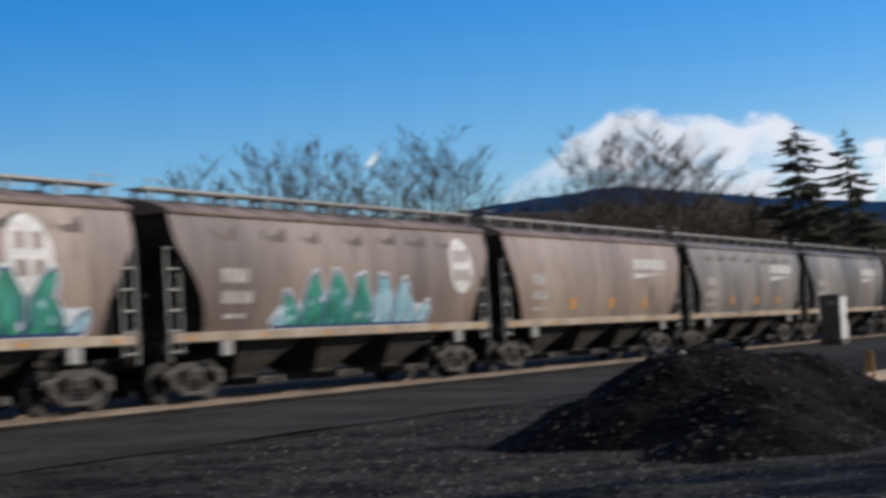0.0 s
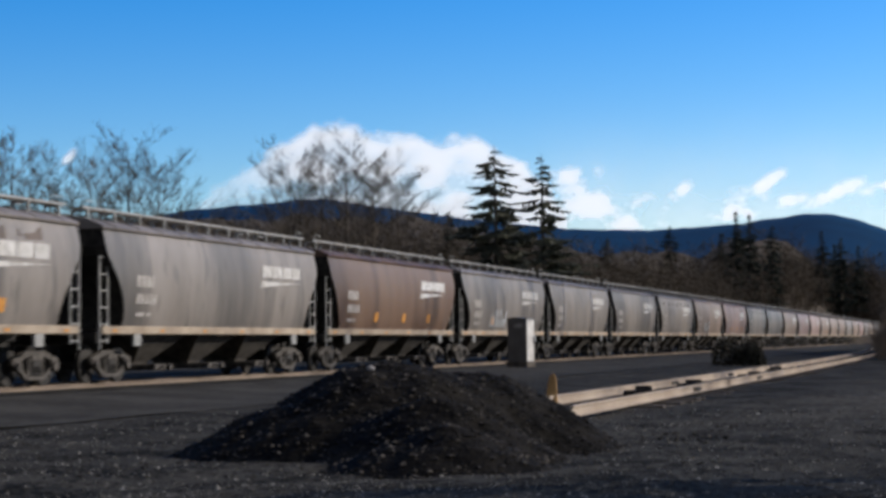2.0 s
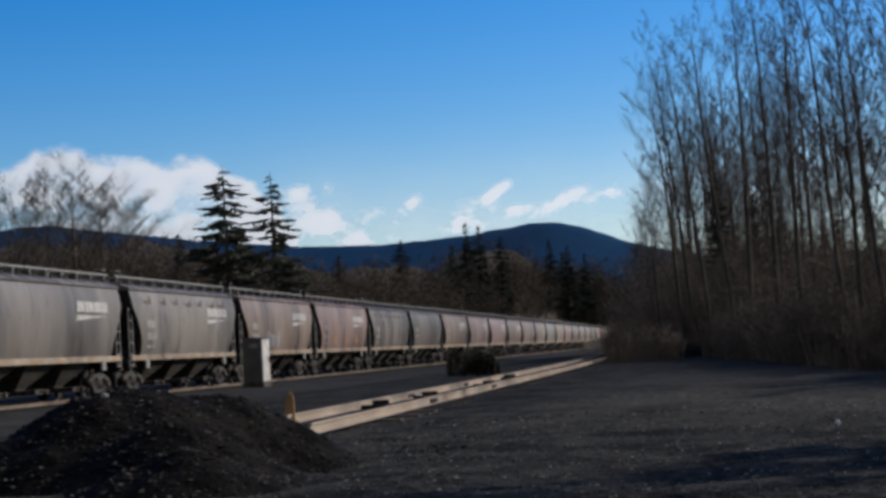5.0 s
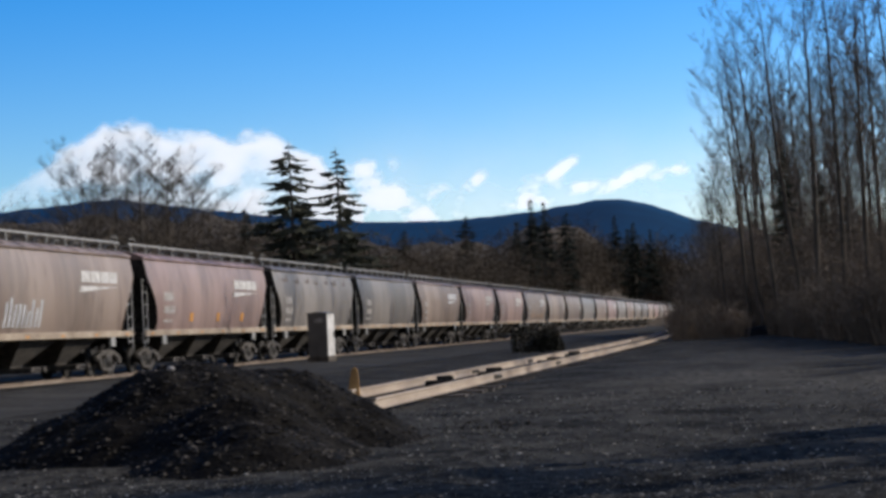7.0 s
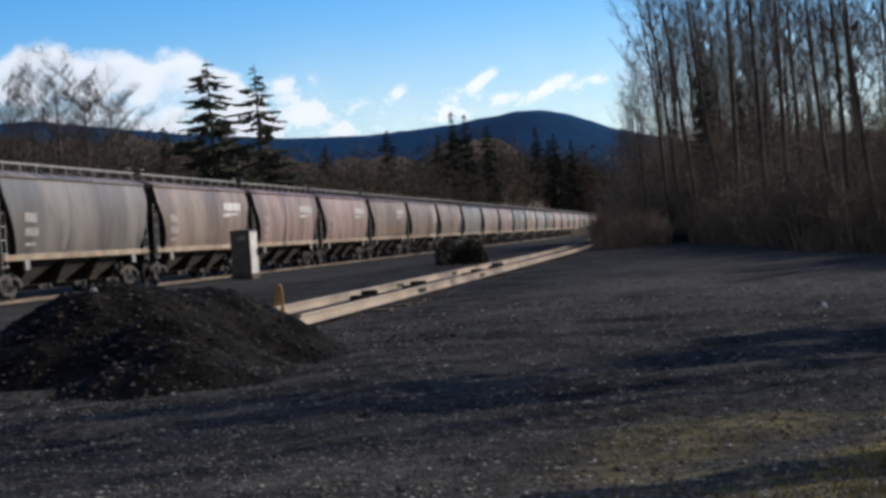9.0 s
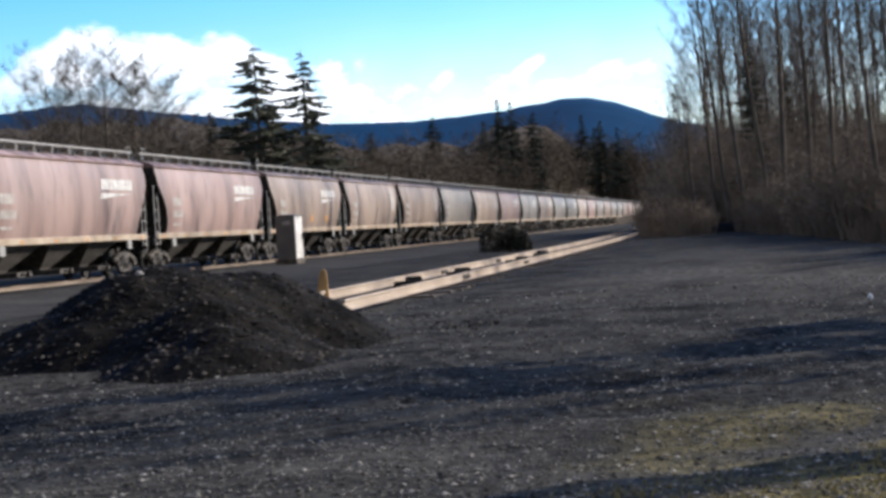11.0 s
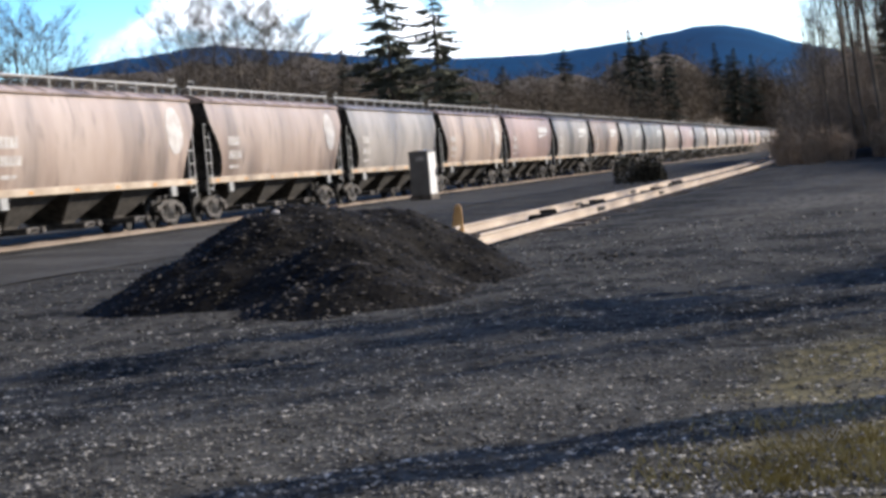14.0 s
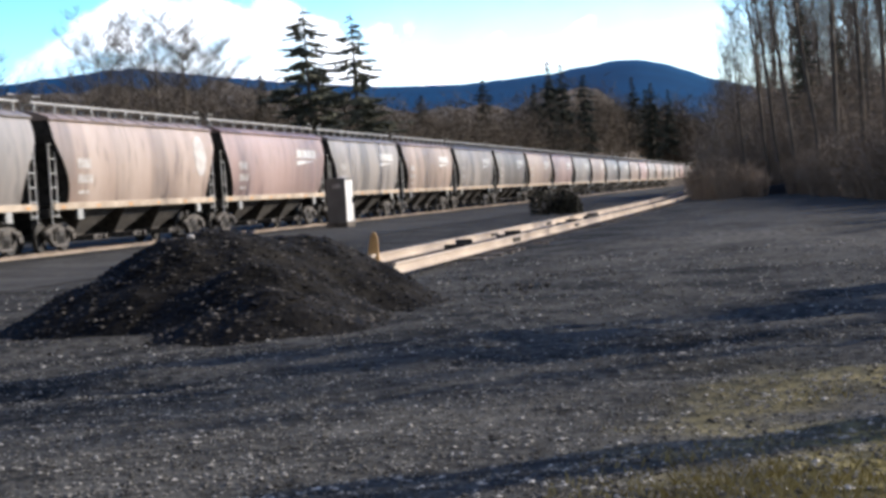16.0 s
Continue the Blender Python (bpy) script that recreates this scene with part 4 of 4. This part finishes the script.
while yy < 260:
    for row in range(2):
        alder(between(yy, EDGE) + 4.6 + row * 5 + rng.uniform(-1.6, 2.2), yy + rng.uniform(-1.8, 1.8), rng.uniform(0.45, 0.85), rng.uniform(-1, 3))
    yy += 3.6 + yy * 0.022
for x, y, share in ((-2.6, 126, 0.8), (-3.4, 138, 0.72), (-4.3, 150, 0.62), (-5.4, 163, 0.55), (-3.2, 158, 0.8), (-6.6, 178, 0.5), (-4.8, 172, 0.7), (-7.4, 196, 0.5)):
    alder(x, y, share, 2.0)


def shrub_mesh(height, width, stems, rng):
    s = Shape()
    for k in range(stems):
        a, r = rng.uniform(0, 6.28), rng.random() ** 0.6
        p = Vector((math.cos(a) * r * width * 0.35, math.sin(a) * r * width * 0.35, -0.1))
        tip = Vector((math.cos(a) * r * width * 0.5, math.sin(a) * r * width * 0.5, height * (1 - 0.45 * r * r) * rng.uniform(0.6, 1.0)))
        mid = p.lerp(tip, 0.55) + Vector((rng.uniform(-1, 1), rng.uniform(-1, 1), 0)) * 0.1 * height
        s.tube([p, mid, tip], [0.02 * height ** 0.5, 0.013 * height ** 0.5, 0.004], 3, caps=False)
        for c in range(7):
            q = mid.lerp(tip, rng.uniform(-0.4, 0.95))
            e = q + Vector((rng.uniform(-1, 1), rng.uniform(-1, 1), rng.uniform(0.0, 1.0))) * height * 0.2
            s.tube([q, e], [0.011 * height ** 0.5, 0.003], 3, caps=False)
    return s


def scatter(target, source, at, scale, turn):
    c, sn, k = math.cos(turn) * scale, math.sin(turn) * scale, len(target.v)
    target.v += [(at[0] + x * c - y * sn, at[1] + x * sn + y * c, at[2] + z * scale) for x, y, z in source.v]
    target.f += [tuple(i + k for i in f) for f in source.f]


SHRUBS = [shrub_mesh(4.0, 3.6, 70, rng) for _ in range(3)]
under = Shape()
yy = 38.0
while yy < 540:
    for row in range(3):
        x = between(yy, EDGE) + 0.6 + row * 2.4 + rng.uniform(-0.6, 0.8)
        scatter(under, SHRUBS[rng.randrange(3)], (x, yy + rng.uniform(-1, 1), GROUND_Z), rng.uniform(0.35, 0.9) * (1 + 0.25 * row) * (1.0 if yy < 150 else 1.5), rng.uniform(0, 6))
    yy += 2.6 if yy < 150 else 6.5
for k in range(60):
    y = rng.uniform(105, 200)
    x = y * math.tan(radians(rng.uniform(-2.5, -0.6)))
    scatter(under, SHRUBS[rng.randrange(3)], (x, y, GROUND_Z), rng.uniform(0.25, 0.75), rng.uniform(0, 6))
tagged(part("underbrush", under, BRUSH), "tangled brown leafless underbrush below the alders", "underbrush", kind="stuff")


# wooded rise behind the train, under the distant ridge
def rise_top(az):
    return between(az, ((-60, 2.5), (-34, 3.0), (-28, 3.6), (-21, 3.8), (-16.5, 3.75), (-14, 3.2), (-11.5, 2.7), (-8, 2.5), (-7.2, 3.1), (-5.5, 2.9), (-4.8, 2.4), (-4.0, 0.6), (-2.8, 0.2), (-1.3, 0.2), (-0.5, 1.2), (1.0, 2.0), (12, 2.2), (30, 2.0), (60, 1.5)))


def slope_sheet(az0, az1, steps, dists, top, wobble, seed):
    s = Shape()
    azs = [az0 + (az1 - az0) * k / steps for k in range(steps + 1)]
    far = dists[-2]
    for d in dists:
        u = (d - dists[0]) / (far - dists[0])
        for az in azs:
            h = math.tan(radians(top(az))) * far * min(1.0, u) ** 0.8 + EYE_Z
            h = -0.6 if u == 0 else h if u <= 1 else h * 0.5
            h += noise.noise((az * 1.7, d * 0.02, seed)) * wobble * (u > 0) + noise.noise((az * 6, d * 0.06, seed)) * wobble * 0.5 * (u > 0)
            s.v.append(tuple(polar(az, d, h)))
    n = steps + 1
    s.f = [(j * n + i, j * n + i + 1, j * n + n + i + 1, j * n + n + i) for j in range(len(dists) - 1) for i in range(steps)]
    return s


tagged(part("wooded_rise", slope_sheet(-75, 60, 270, (330, 360, 400, 450, 520, 600, 680, 900), rise_top, 3.0, 2), WOODED, smooth=True), "brown wooded rise behind the railway", "hillside", kind="structure")


def ridge_top(az):
    return between(az, ((-80, 2.0), (-45, 2.2), (-34, 2.6), (-28, 3.2), (-23.7, 4.0), (-22, 4.16), (-19.5, 4.38), (-17, 4.0), (-15.3, 3.75), (-11.9, 3.37), (-9.3, 3.3), (-6.8, 3.46), (-5.6, 3.62), (-4.9, 3.71), (-4.2, 3.69), (-3.4, 3.5), (-2.15, 3.0), (0, 2.4), (8, 2.2), (40, 2.0), (80, 1.8)))


tagged(part("ridge", slope_sheet(-80, 80, 640, (1200, 1400, 1600, 1800, 2000, 2200, 2400, 2600, 3000), ridge_top, 1.8, 7), HAZE, smooth=True), "forested ridge on the horizon, painted in dark haze blue", "ridge", kind="structure")



def far_thicket(stems, rng):
    """A rounded clump of bare saplings 10 m high, as thin blades: it is only seen from far."""
    s = Shape()
    for k in range(stems):
        a, r = rng.uniform(0, 6.28), rng.random() ** 0.6 * 4.5
        out = Vector((math.cos(a), math.sin(a), 0))
        p = out * r * 0.6
        tip = out * r * 1.1 + Vector((rng.uniform(-1, 1), rng.uniform(-1, 1), (10 - 0.26 * r * r) * rng.uniform(0.72, 1.0)))
        across = Vector((rng.uniform(-1, 1), rng.uniform(-1, 1), 0)).normalized() * 0.04
        s.add([p - across, p + across, tip], [(0, 1, 2)])
        for c in range(17):
            q = p.lerp(tip, 1 - 0.85 * rng.random() ** 1.4)
            way = Vector((rng.uniform(-1, 1), rng.uniform(-1, 1), rng.uniform(-0.5, 0.9))) * rng.uniform(0.5, 1.2)
            across = Vector((rng.uniform(-1, 1), rng.uniform(-1, 1), rng.uniform(-1, 1))).normalized() * 0.028
            s.add([q - across, q + across, q + way], [(0, 1, 2)])
    return s


SAPLINGS = [far_thicket(46, rng) for _ in range(4)]
brush = Shape()
brush_rng = random.Random(17)
for k in range(520):
    y = 44 + 130 * brush_rng.random() ** 1.2
    x = between(y, EDGE) + 1.8 + 10 * brush_rng.random()
    want = math.tan(radians(3.5)) * math.hypot(x, y) * brush_rng.uniform(0.5, 1.1) + EYE_Z
    scatter(brush, SAPLINGS[brush_rng.randrange(4)], (x, y, GROUND_Z - 0.2), want / 9.8, brush_rng.uniform(0, 6))
for k in range(110):
    az, d = brush_rng.uniform(-2.4, 0.4), brush_rng.uniform(128, 185)
    p = polar(az, d)
    want = math.tan(radians(between(az, ((-2.4, 2.2), (-1.6, 3.2), (0.4, 3.3))))) * d * brush_rng.uniform(0.6, 1.05) + EYE_Z
    scatter(brush, SAPLINGS[brush_rng.randrange(4)], (max(p.x, between(p.y, EDGE) - 1.5), p.y, GROUND_Z - 0.2), want / 9.8, brush_rng.uniform(0, 6))
tagged(part("brushwood", brush, BRUSH), "dense brown leafless brushwood between the alder trunks", "brushwood", kind="stuff")
belt = Shape()
for k in range(1050):
    az = rng.uniform(-40, -1.8)
    near = max(190, 36 / math.sin(radians(-az)))
    d, base = near + rng.uniform(0, 130), 0.0
    if az > -6.2:
        if -3.4 < az < -2.7:
            continue
        d = rng.uniform(300, 328) if az > -3 else rng.uniform(near, min(near + 60, 590)) if near < 580 else 585
        base = max(0.0, math.tan(radians(rise_top(az))) * 680 * max(0.0, (d - 330) / 350) ** 0.8 - 3)
    top = max(5.0, math.tan(radians(rise_top(az) + 0.45)) * d + EYE_Z - base) if az < -3 else 7.0
    scatter(belt, SAPLINGS[rng.randrange(4)], polar(az, d, base), top * rng.uniform(0.6, 1.0) / 9.5, rng.uniform(0, 6))
far_rng = random.Random(31)
for k in range(200):
    az = far_rng.uniform(-4.9, -2.75)
    scatter(belt, SAPLINGS[far_rng.randrange(4)], polar(az, far_rng.uniform(560, 590), 0.0), math.tan(radians(2.7)) * 585 * far_rng.uniform(0.5, 1.0) / 9.5, far_rng.uniform(0, 6))
tagged(part("thicket", belt, THICKET), "dense brown leafless woods behind the train", "woods", kind="stuff")

# single large trees that stand above the woods
for az, el, d in ((-30.6, 5.5, 215), (-29.6, 5.4, 225), (-28.6, 5.8, 210), (-27.5, 5.3, 230), (-26.3, 5.3, 220), (-25.2, 5.7, 212), (-24.3, 5.4, 216), (-20.4, 5.4, 205), (-19.4, 5.5, 215), (-18.7, 5.6, 208), (-17.9, 5.5, 220), (-17.1, 4.9, 225), (-32.5, 5.3, 215)):
    height = math.tan(radians(el)) * d + EYE_Z
    me = OAKS[rng.randrange(3)]
    base = height - {OAKS[0][0]: 17, OAKS[1][0]: 15, OAKS[2][0]: 13}[me[0]]
    plant("bare_tree", me, "large leafless broadleaf tree rising above the woods", "bare trees behind the train", Matrix.Translation(polar(az, d, base * 0.9)) @ pose(0, 0, 0, 0, 0, rng.uniform(0, 360)))


def fir(height, width, rng, sparse=0.0, low=0.12, tier=0.022, blunt=7.5):
    """A conifer: tiers of drooping boughs with gaps between, each a flat spray of needle clumps; blunt: how far the top is rounded."""
    trunk, crown = Shape(), Shape()
    trunk.tube([(0, 0, -0.5), (0.1, 0, height * 0.5), (0, 0, height)], [height * 0.016, height * 0.011, 0.03], 6)
    z = height * low
    while z < height * 0.99:
        reach = width * min(1.0, (height - z) / blunt) ** 0.7 * rng.uniform(0.65, 1.1) + 0.12
        for b in range(rng.randint(5, 7)):
            if rng.random() < sparse:
                continue
            a = rng.uniform(0, 6.28)
            out, side = Vector((math.cos(a), math.sin(a), 0)), Vector((-math.sin(a), math.cos(a), 0))
            length = reach * rng.uniform(0.5, 1.15)
            root = Vector((0, 0, z + rng.uniform(-0.2, 0.2)))
            sag = length * rng.uniform(0.0, 0.28)
            tip = root + out * length + Vector((0, 0, -sag))
            knee = root + out * length * 0.55 + Vector((0, 0, -sag * 0.8))
            crown.tube([root, knee, tip], [0.05, 0.03, 0.012], 3, caps=False)
            for c in range(8):
                f = (c + 2.2 + rng.uniform(-0.4, 0.4)) / 10.2
                p = root.lerp(knee, f / 0.55) if f < 0.55 else knee.lerp(tip, (f - 0.55) / 0.45)
                for e in (-1, 1):
                    w = (0.2 * length + 0.16) * (1.25 - f) * rng.uniform(0.5, 1.4)
                    q = p + side * e * w + out * w * 0.7 + Vector((0, 0, -0.25 * w))
                    k = len(crown.v)
                    crown.v += [tuple(p - out * 0.2 * w), tuple(p + out * 0.3 * w + Vector((0, 0, 0.08 * w))), tuple(q), tuple((p + q) / 2 + Vector((0, 0, -0.42 * w)))]
                    crown.f += [(k, k + 1, k + 2), (k, k + 2, k + 3), (k + 1, k + 3, k + 2)]
        z += height * rng.uniform(0.75, 1.3) * tier
    return trunk.mesh("trunk", BARK), crown.mesh("crown", NEEDLE)


fir_words = "tall dark fir with drooping boughs above the woods"
for az, el, d, w, sparse, blunt in ((-14.19, 5.95, 200, 5.3, 0.06, 7.5), (-12.77, 5.68, 195, 5.4, 0.08, 12.0)):
    plant("fir_tree", fir(math.tan(radians(el)) * d + EYE_Z, w, rng, sparse, 0.12, 0.03, blunt), fir_words, "firs behind the train", Matrix.Translation(polar(az, d, 0)), mats=(BARK, NEEDLE))
SMALL_FIRS = [fir(20, 3.2, rng, 0.2), fir(17, 2.8, rng, 0.2)]
for _, me in SMALL_FIRS:
    me.materials[0] = FAR_NEEDLE
for az, el, d in ((-10.8, 3.1, 380), (-8.94, 3.45, 360), (-6.96, 3.85, 330), (-6.57, 3.75, 335), (-5.9, 3.4, 350), (-4.46, 3.2, 420), (-3.9, 3.0, 430), (-4.1, 2.8, 440), (-3.4, 2.75, 450), (-7.4, 3.2, 360), (-15.6, 4.0, 300)):
    me = SMALL_FIRS[rng.randrange(2)]
    base = math.tan(radians(el)) * d + EYE_Z - (20 if me is SMALL_FIRS[0] else 17)
    plant("fir_tree", me, "dark fir standing among the bare woods", "firs behind the train", Matrix.Translation(polar(az, d, base)) @ pose(0, 0, 0, 0, 0, rng.uniform(0, 360)), mats=(BARK, FAR_NEEDLE))
# dark firs inside the stand
for az, d, el in ((0.6, 132, 4.95), (1.65, 134, 4.1), (2.4, 122, 3.4)):
    x, y, _ = polar(az, d)
    plant("fir_tree", fir(math.tan(radians(el)) * d + EYE_Z, 1.7, rng), "small dark fir among the leafless alders", "firs in the stand", pose(x, y, GROUND_Z), mats=(BARK, NEEDLE))

# evergreens beyond the yard's edge, whose long shadows lie across it
SHADE_FIRS = [fir(15.0, 2.2, rng, 0.7, 0.06), fir(13.0, 2.0, rng, 0.7, 0.06)]
for d, w in ((28, 12.8), (31, 14.0)):
    plant("fir_tree", SHADE_FIRS[rng.randrange(2)], "thin dark fir at the edge of the gravel yard", "firs beside the yard", pose(d * 0.81 - w * 0.59, d * 0.59 + w * 0.81, GROUND_Z, 0, 0, rng.uniform(0, 360)), mats=(BARK, NEEDLE))
shade_alder = bare_tree(16, 3.2, rng, 12, 5, 0.55, 0.75, 0.015, 0.008)
for d, w in ((16.5, 7.14), (19.5, 6.86)):
    plant("alder_tree", shade_alder, "thick-trunked leafless alder beside the gravel yard", "trees of the stand", pose(d * 0.81 - w * 0.59, d * 0.59 + w * 0.81, GROUND_Z, 0, 0, rng.uniform(0, 360)))
for d, w in ((24, 10.6), (26, 14.2), (29, 12.0)):
    plant("alder_tree", ALDERS[rng.choice((4, 5, 6))], alder_words, "trees of the stand", pose(d * 0.81 - w * 0.59, d * 0.59 + w * 0.81, GROUND_Z, 0, 0, rng.uniform(0, 360)))

# the dark evergreen bush beside the siding
bush = thing("bush", "dark evergreen bramble bush beside the siding", "bush", at=pose(-10.4, 84.7, GROUND_Z + 0.05))
stems, leaves = Shape(), Shape()
for k in range(60):
    a, r = rng.uniform(0, 6.28), rng.random() ** 0.5
    lobe = rng.choice((-0.5, 0.45))
    stems.tube([(lobe * 0.6, 0, -0.1), (lobe + math.cos(a) * r * 0.6, math.sin(a) * r * 0.6, 0.9 * (1 - 0.4 * r))], [0.02, 0.006], 3)
for k in range(2600):
    lobe, top = rng.choice(((-0.52, 1.12), (0.45, 1.0), (0.7, 0.85)))
    a, b, r = rng.uniform(0, 6.28), rng.uniform(0, 1), rng.uniform(0.75, 1.03)
    c = Vector((lobe + math.cos(a) * 0.6 * r * math.sqrt(1 - b ** 3), math.sin(a) * 0.62 * r * math.sqrt(1 - b ** 3), top * b * r))
    u, w = Vector((rng.uniform(-1, 1), rng.uniform(-1, 1), rng.uniform(-1, 1))).normalized(), Vector((rng.uniform(-1, 1), rng.uniform(-1, 1), rng.uniform(-1, 1))).normalized()
    leaves.add([c - u * 0.07, c + w * 0.045, c + u * 0.07, c - w * 0.045], [(0, 1, 2, 3)])
tagged(part("stem", stems, BARK, bush), kind="stuff")
tagged(part("leaf", leaves, BRAMBLE, bush), kind="stuff")

# mound of earth below the stand
mound = grid([float(v) for v in np.arange(-5, 5.01, 0.4)], [float(v) for v in np.arange(-3, 3.01, 0.4)], lambda x, y: -0.25 + 0.95 * max(0.0, 1 - (x / 4.6) ** 2 - (y / 2.6) ** 2) ** 0.7 + 0.1 * noise.noise((x, y, 4)))
tagged(part("earth_mound", mound, MILLINGS, smooth=True), "low dark earth mound at the edge of the trees", "earth mound").matrix_basis = pose(1.6, 116, GROUND_Z)

# winter grass at the yard's near edge
blades = Shape()
while len(blades.f) < 4000:
    y = 6.6 + 4.2 * rng.random()
    x = rng.uniform(-1.0, 2.6)
    if noise.noise((x * 0.9, y * 0.9, 8)) + (x + 7.6 - y) * 0.3 < rng.uniform(-0.4, 0.5):
        continue
    z, a, h = ground_z(x, y), rng.uniform(0, 6.28), rng.uniform(0.015, 0.045)
    blades.add([(x, y, z - 0.004), (x + 0.009, y, z - 0.004), (x + math.cos(a) * h * 0.8, y + math.sin(a) * h * 0.8, z + h)], [(0, 1, 2)])
tuft_rng = random.Random(12)
while len(blades.f) < 12000:
    y = 6.6 + 5.2 * tuft_rng.random()
    x = tuft_rng.uniform(-0.6, 3.2)
    if noise.noise((x * 0.9, y * 0.9, 8)) + noise.noise((x * 4, y * 4, 3)) * 0.6 + (x + 7.2 - y) * 0.3 < tuft_rng.uniform(-0.2, 0.5):
        continue
    z, a, h = ground_z(x, y), tuft_rng.uniform(0, 6.28), tuft_rng.uniform(0.02, 0.055)
    blades.add([(x, y, z - 0.004), (x + 0.01, y, z - 0.004), (x + math.cos(a) * h * 0.8, y + math.sin(a) * h * 0.8, z + h)], [(0, 1, 2)])
tagged(part("grass", blades, GRASS), "thin yellow-green winter grass at the yard's edge", "grass", kind="stuff")


# ---- clouds ----
BANK_TOP = ((-23.6, 3.6), (-22.6, 4.7), (-21.6, 5.3), (-20.6, 6.0), (-19.7, 6.45), (-18.9, 6.55), (-18.0, 6.3), (-17.1, 6.2), (-16.2, 6.05), (-15.4, 6.15), (-14.8, 6.15), (-14.2, 5.75), (-13.4, 5.35), (-12.6, 4.6), (-12.0, 3.9))

SMALL_CLOUDS = ((-11.75, 5.05, 0.55, 0.2, 0.05), (-11.3, 4.1, 0.75, 0.42, -0.15), (-9.9, 4.15, 0.42, 0.14, 0.1), (-8.85, 4.2, 0.38, 0.17, 0.75), (-6.55, 4.05, 0.5, 0.32, 0.05), (-6.1, 4.6, 0.5, 0.15, 0.6), (-7.3, 3.7, 0.55, 0.18, 0.25),
                (-4.0, 4.3, 0.6, 0.15, 0.35), (-10.4, 3.55, 1.0, 0.22, 0.0), (-12.5, 3.7, 0.7, 0.3, 0.0), (-27.0, 5.55, 0.16, 0.1, 0.9), (-2.6, 4.5, 0.5, 0.14, 0.3), (-5.4, 4.1, 0.4, 0.12, 0.2))


def vapour(az, el):
    """How thick the cloud stands at a place in the sky: the torn edge of the bank, the small clouds and a veil added to
    whiten the sky over the ridge.
    """
    tear = noise.fractal((az * 1.1, el * 1.6, 2), 0.8, 2.1, 4)
    broad = noise.fractal((az * 0.5, el * 0.9, 6), 1.0, 2.0, 3)
    thick = 0.0
    if -24.0 < az < -12.0:
        top = between(az, BANK_TOP) + 0.14 + 0.26 * tear
        # the bank's shaded left and lower parts are put in as thinner cloud
        body = 0.97 - 0.62 * min(1.0, max(0.0, (-20.3 - az + 0.6 * (top - el - 0.8)) / 1.6)) - 0.55 * min(1.0, max(0.0, (top - el - 0.45) / 0.9)) * min(1.0, max(0.0, 0.45 + 1.3 * broad + 0.8 * tear))
        thick = min(1.0, max(0.0, (top - el) / 0.38 + 0.15)) * max(0.25, body)
    for a, e, wide, high, lean in SMALL_CLOUDS:
        u = az - a
        if abs(u) < 3 * wide:
            v = el - e - u * lean
            thick = max(thick, min(0.95, max(0.0, 1.3 * math.exp(-(u / wide / 1.4) ** 2 - (v / high / 1.6) ** 2) * (0.72 + 1.2 * tear) - 0.06)))
    veil = 0.3 * math.exp(-((el - 3.4) / 2.0) ** 2) * min(1.0, max(0.0, (az + 24) / 8)) * (1 + 0.4 * broad)
    return min(1.0, max(thick, veil * min(1.0, max(0.0, (12 - abs(az)) / 6 + 1))))


def cloud_sheet():
    s = Shape()
    azs, els = [float(a) for a in np.arange(-29, 12.01, 0.07)], [float(e) for e in np.arange(2.0, 9.01, 0.055)]
    n, d = len(azs), 4150
    s.v = [tuple(polar(a, d, math.tan(radians(e)) * d)) for e in els for a in azs]
    s.f = [(j * n + i, j * n + i + 1, j * n + n + i + 1, j * n + n + i) for j in range(len(els) - 1) for i in range(n - 1)]
    ob = part("thin_cloud", s, WISP, smooth=True)
    fade = [min(1.0, (9.0 - e) / 1.5) * min(1.0, (a + 29) / 1.0, (12 - a) / 4) for e in els for a in azs]
    ob.data.attributes.new("thickness", "FLOAT", "POINT").data.foreach_set("value", [vapour(a, e) * f for (e, a), f in zip(((e, a) for e in els for a in azs), fade)])
    return tagged(ob, "white cumulus bank with torn small clouds low over the ridge", "cloud", kind="stuff")


cloud_sheet()


# ---- motion ----
def motions():
    times = [0.0, 0.1] + [0.5 * k for k in range(1, 32)] + [15.9, 16.0]
    for k, car in CARS.items():
        walk(car, [(t, car_pose(k, t)) for t in times])
    # the wheels of the cars that come near roll without slipping
    roll = math.degrees(SPEED / 0.46) / FPS
    for k in range(0, 24):
        for wheel in [o for o in CARS[k].children_recursive if o.name.startswith("wheelset")]:
            place = wheel.matrix_basis.translation.copy()
            first, last = max(0.0, (k * CAR_PITCH - 60) / SPEED), min(16.0, (k * CAR_PITCH + 25) / SPEED)
            frames = [0] + list(range(int(first * FPS), int(last * FPS))) + [480] if first > 0 else list(range(0, int(last * FPS))) + [480]
            walk(wheel, [(f / FPS, Matrix.Translation(place) @ pose(0, 0, 0, roll * (min(max(f, int(first * FPS)), int(last * FPS)) - int(first * FPS)))) for f in sorted(set(frames))])


motions()
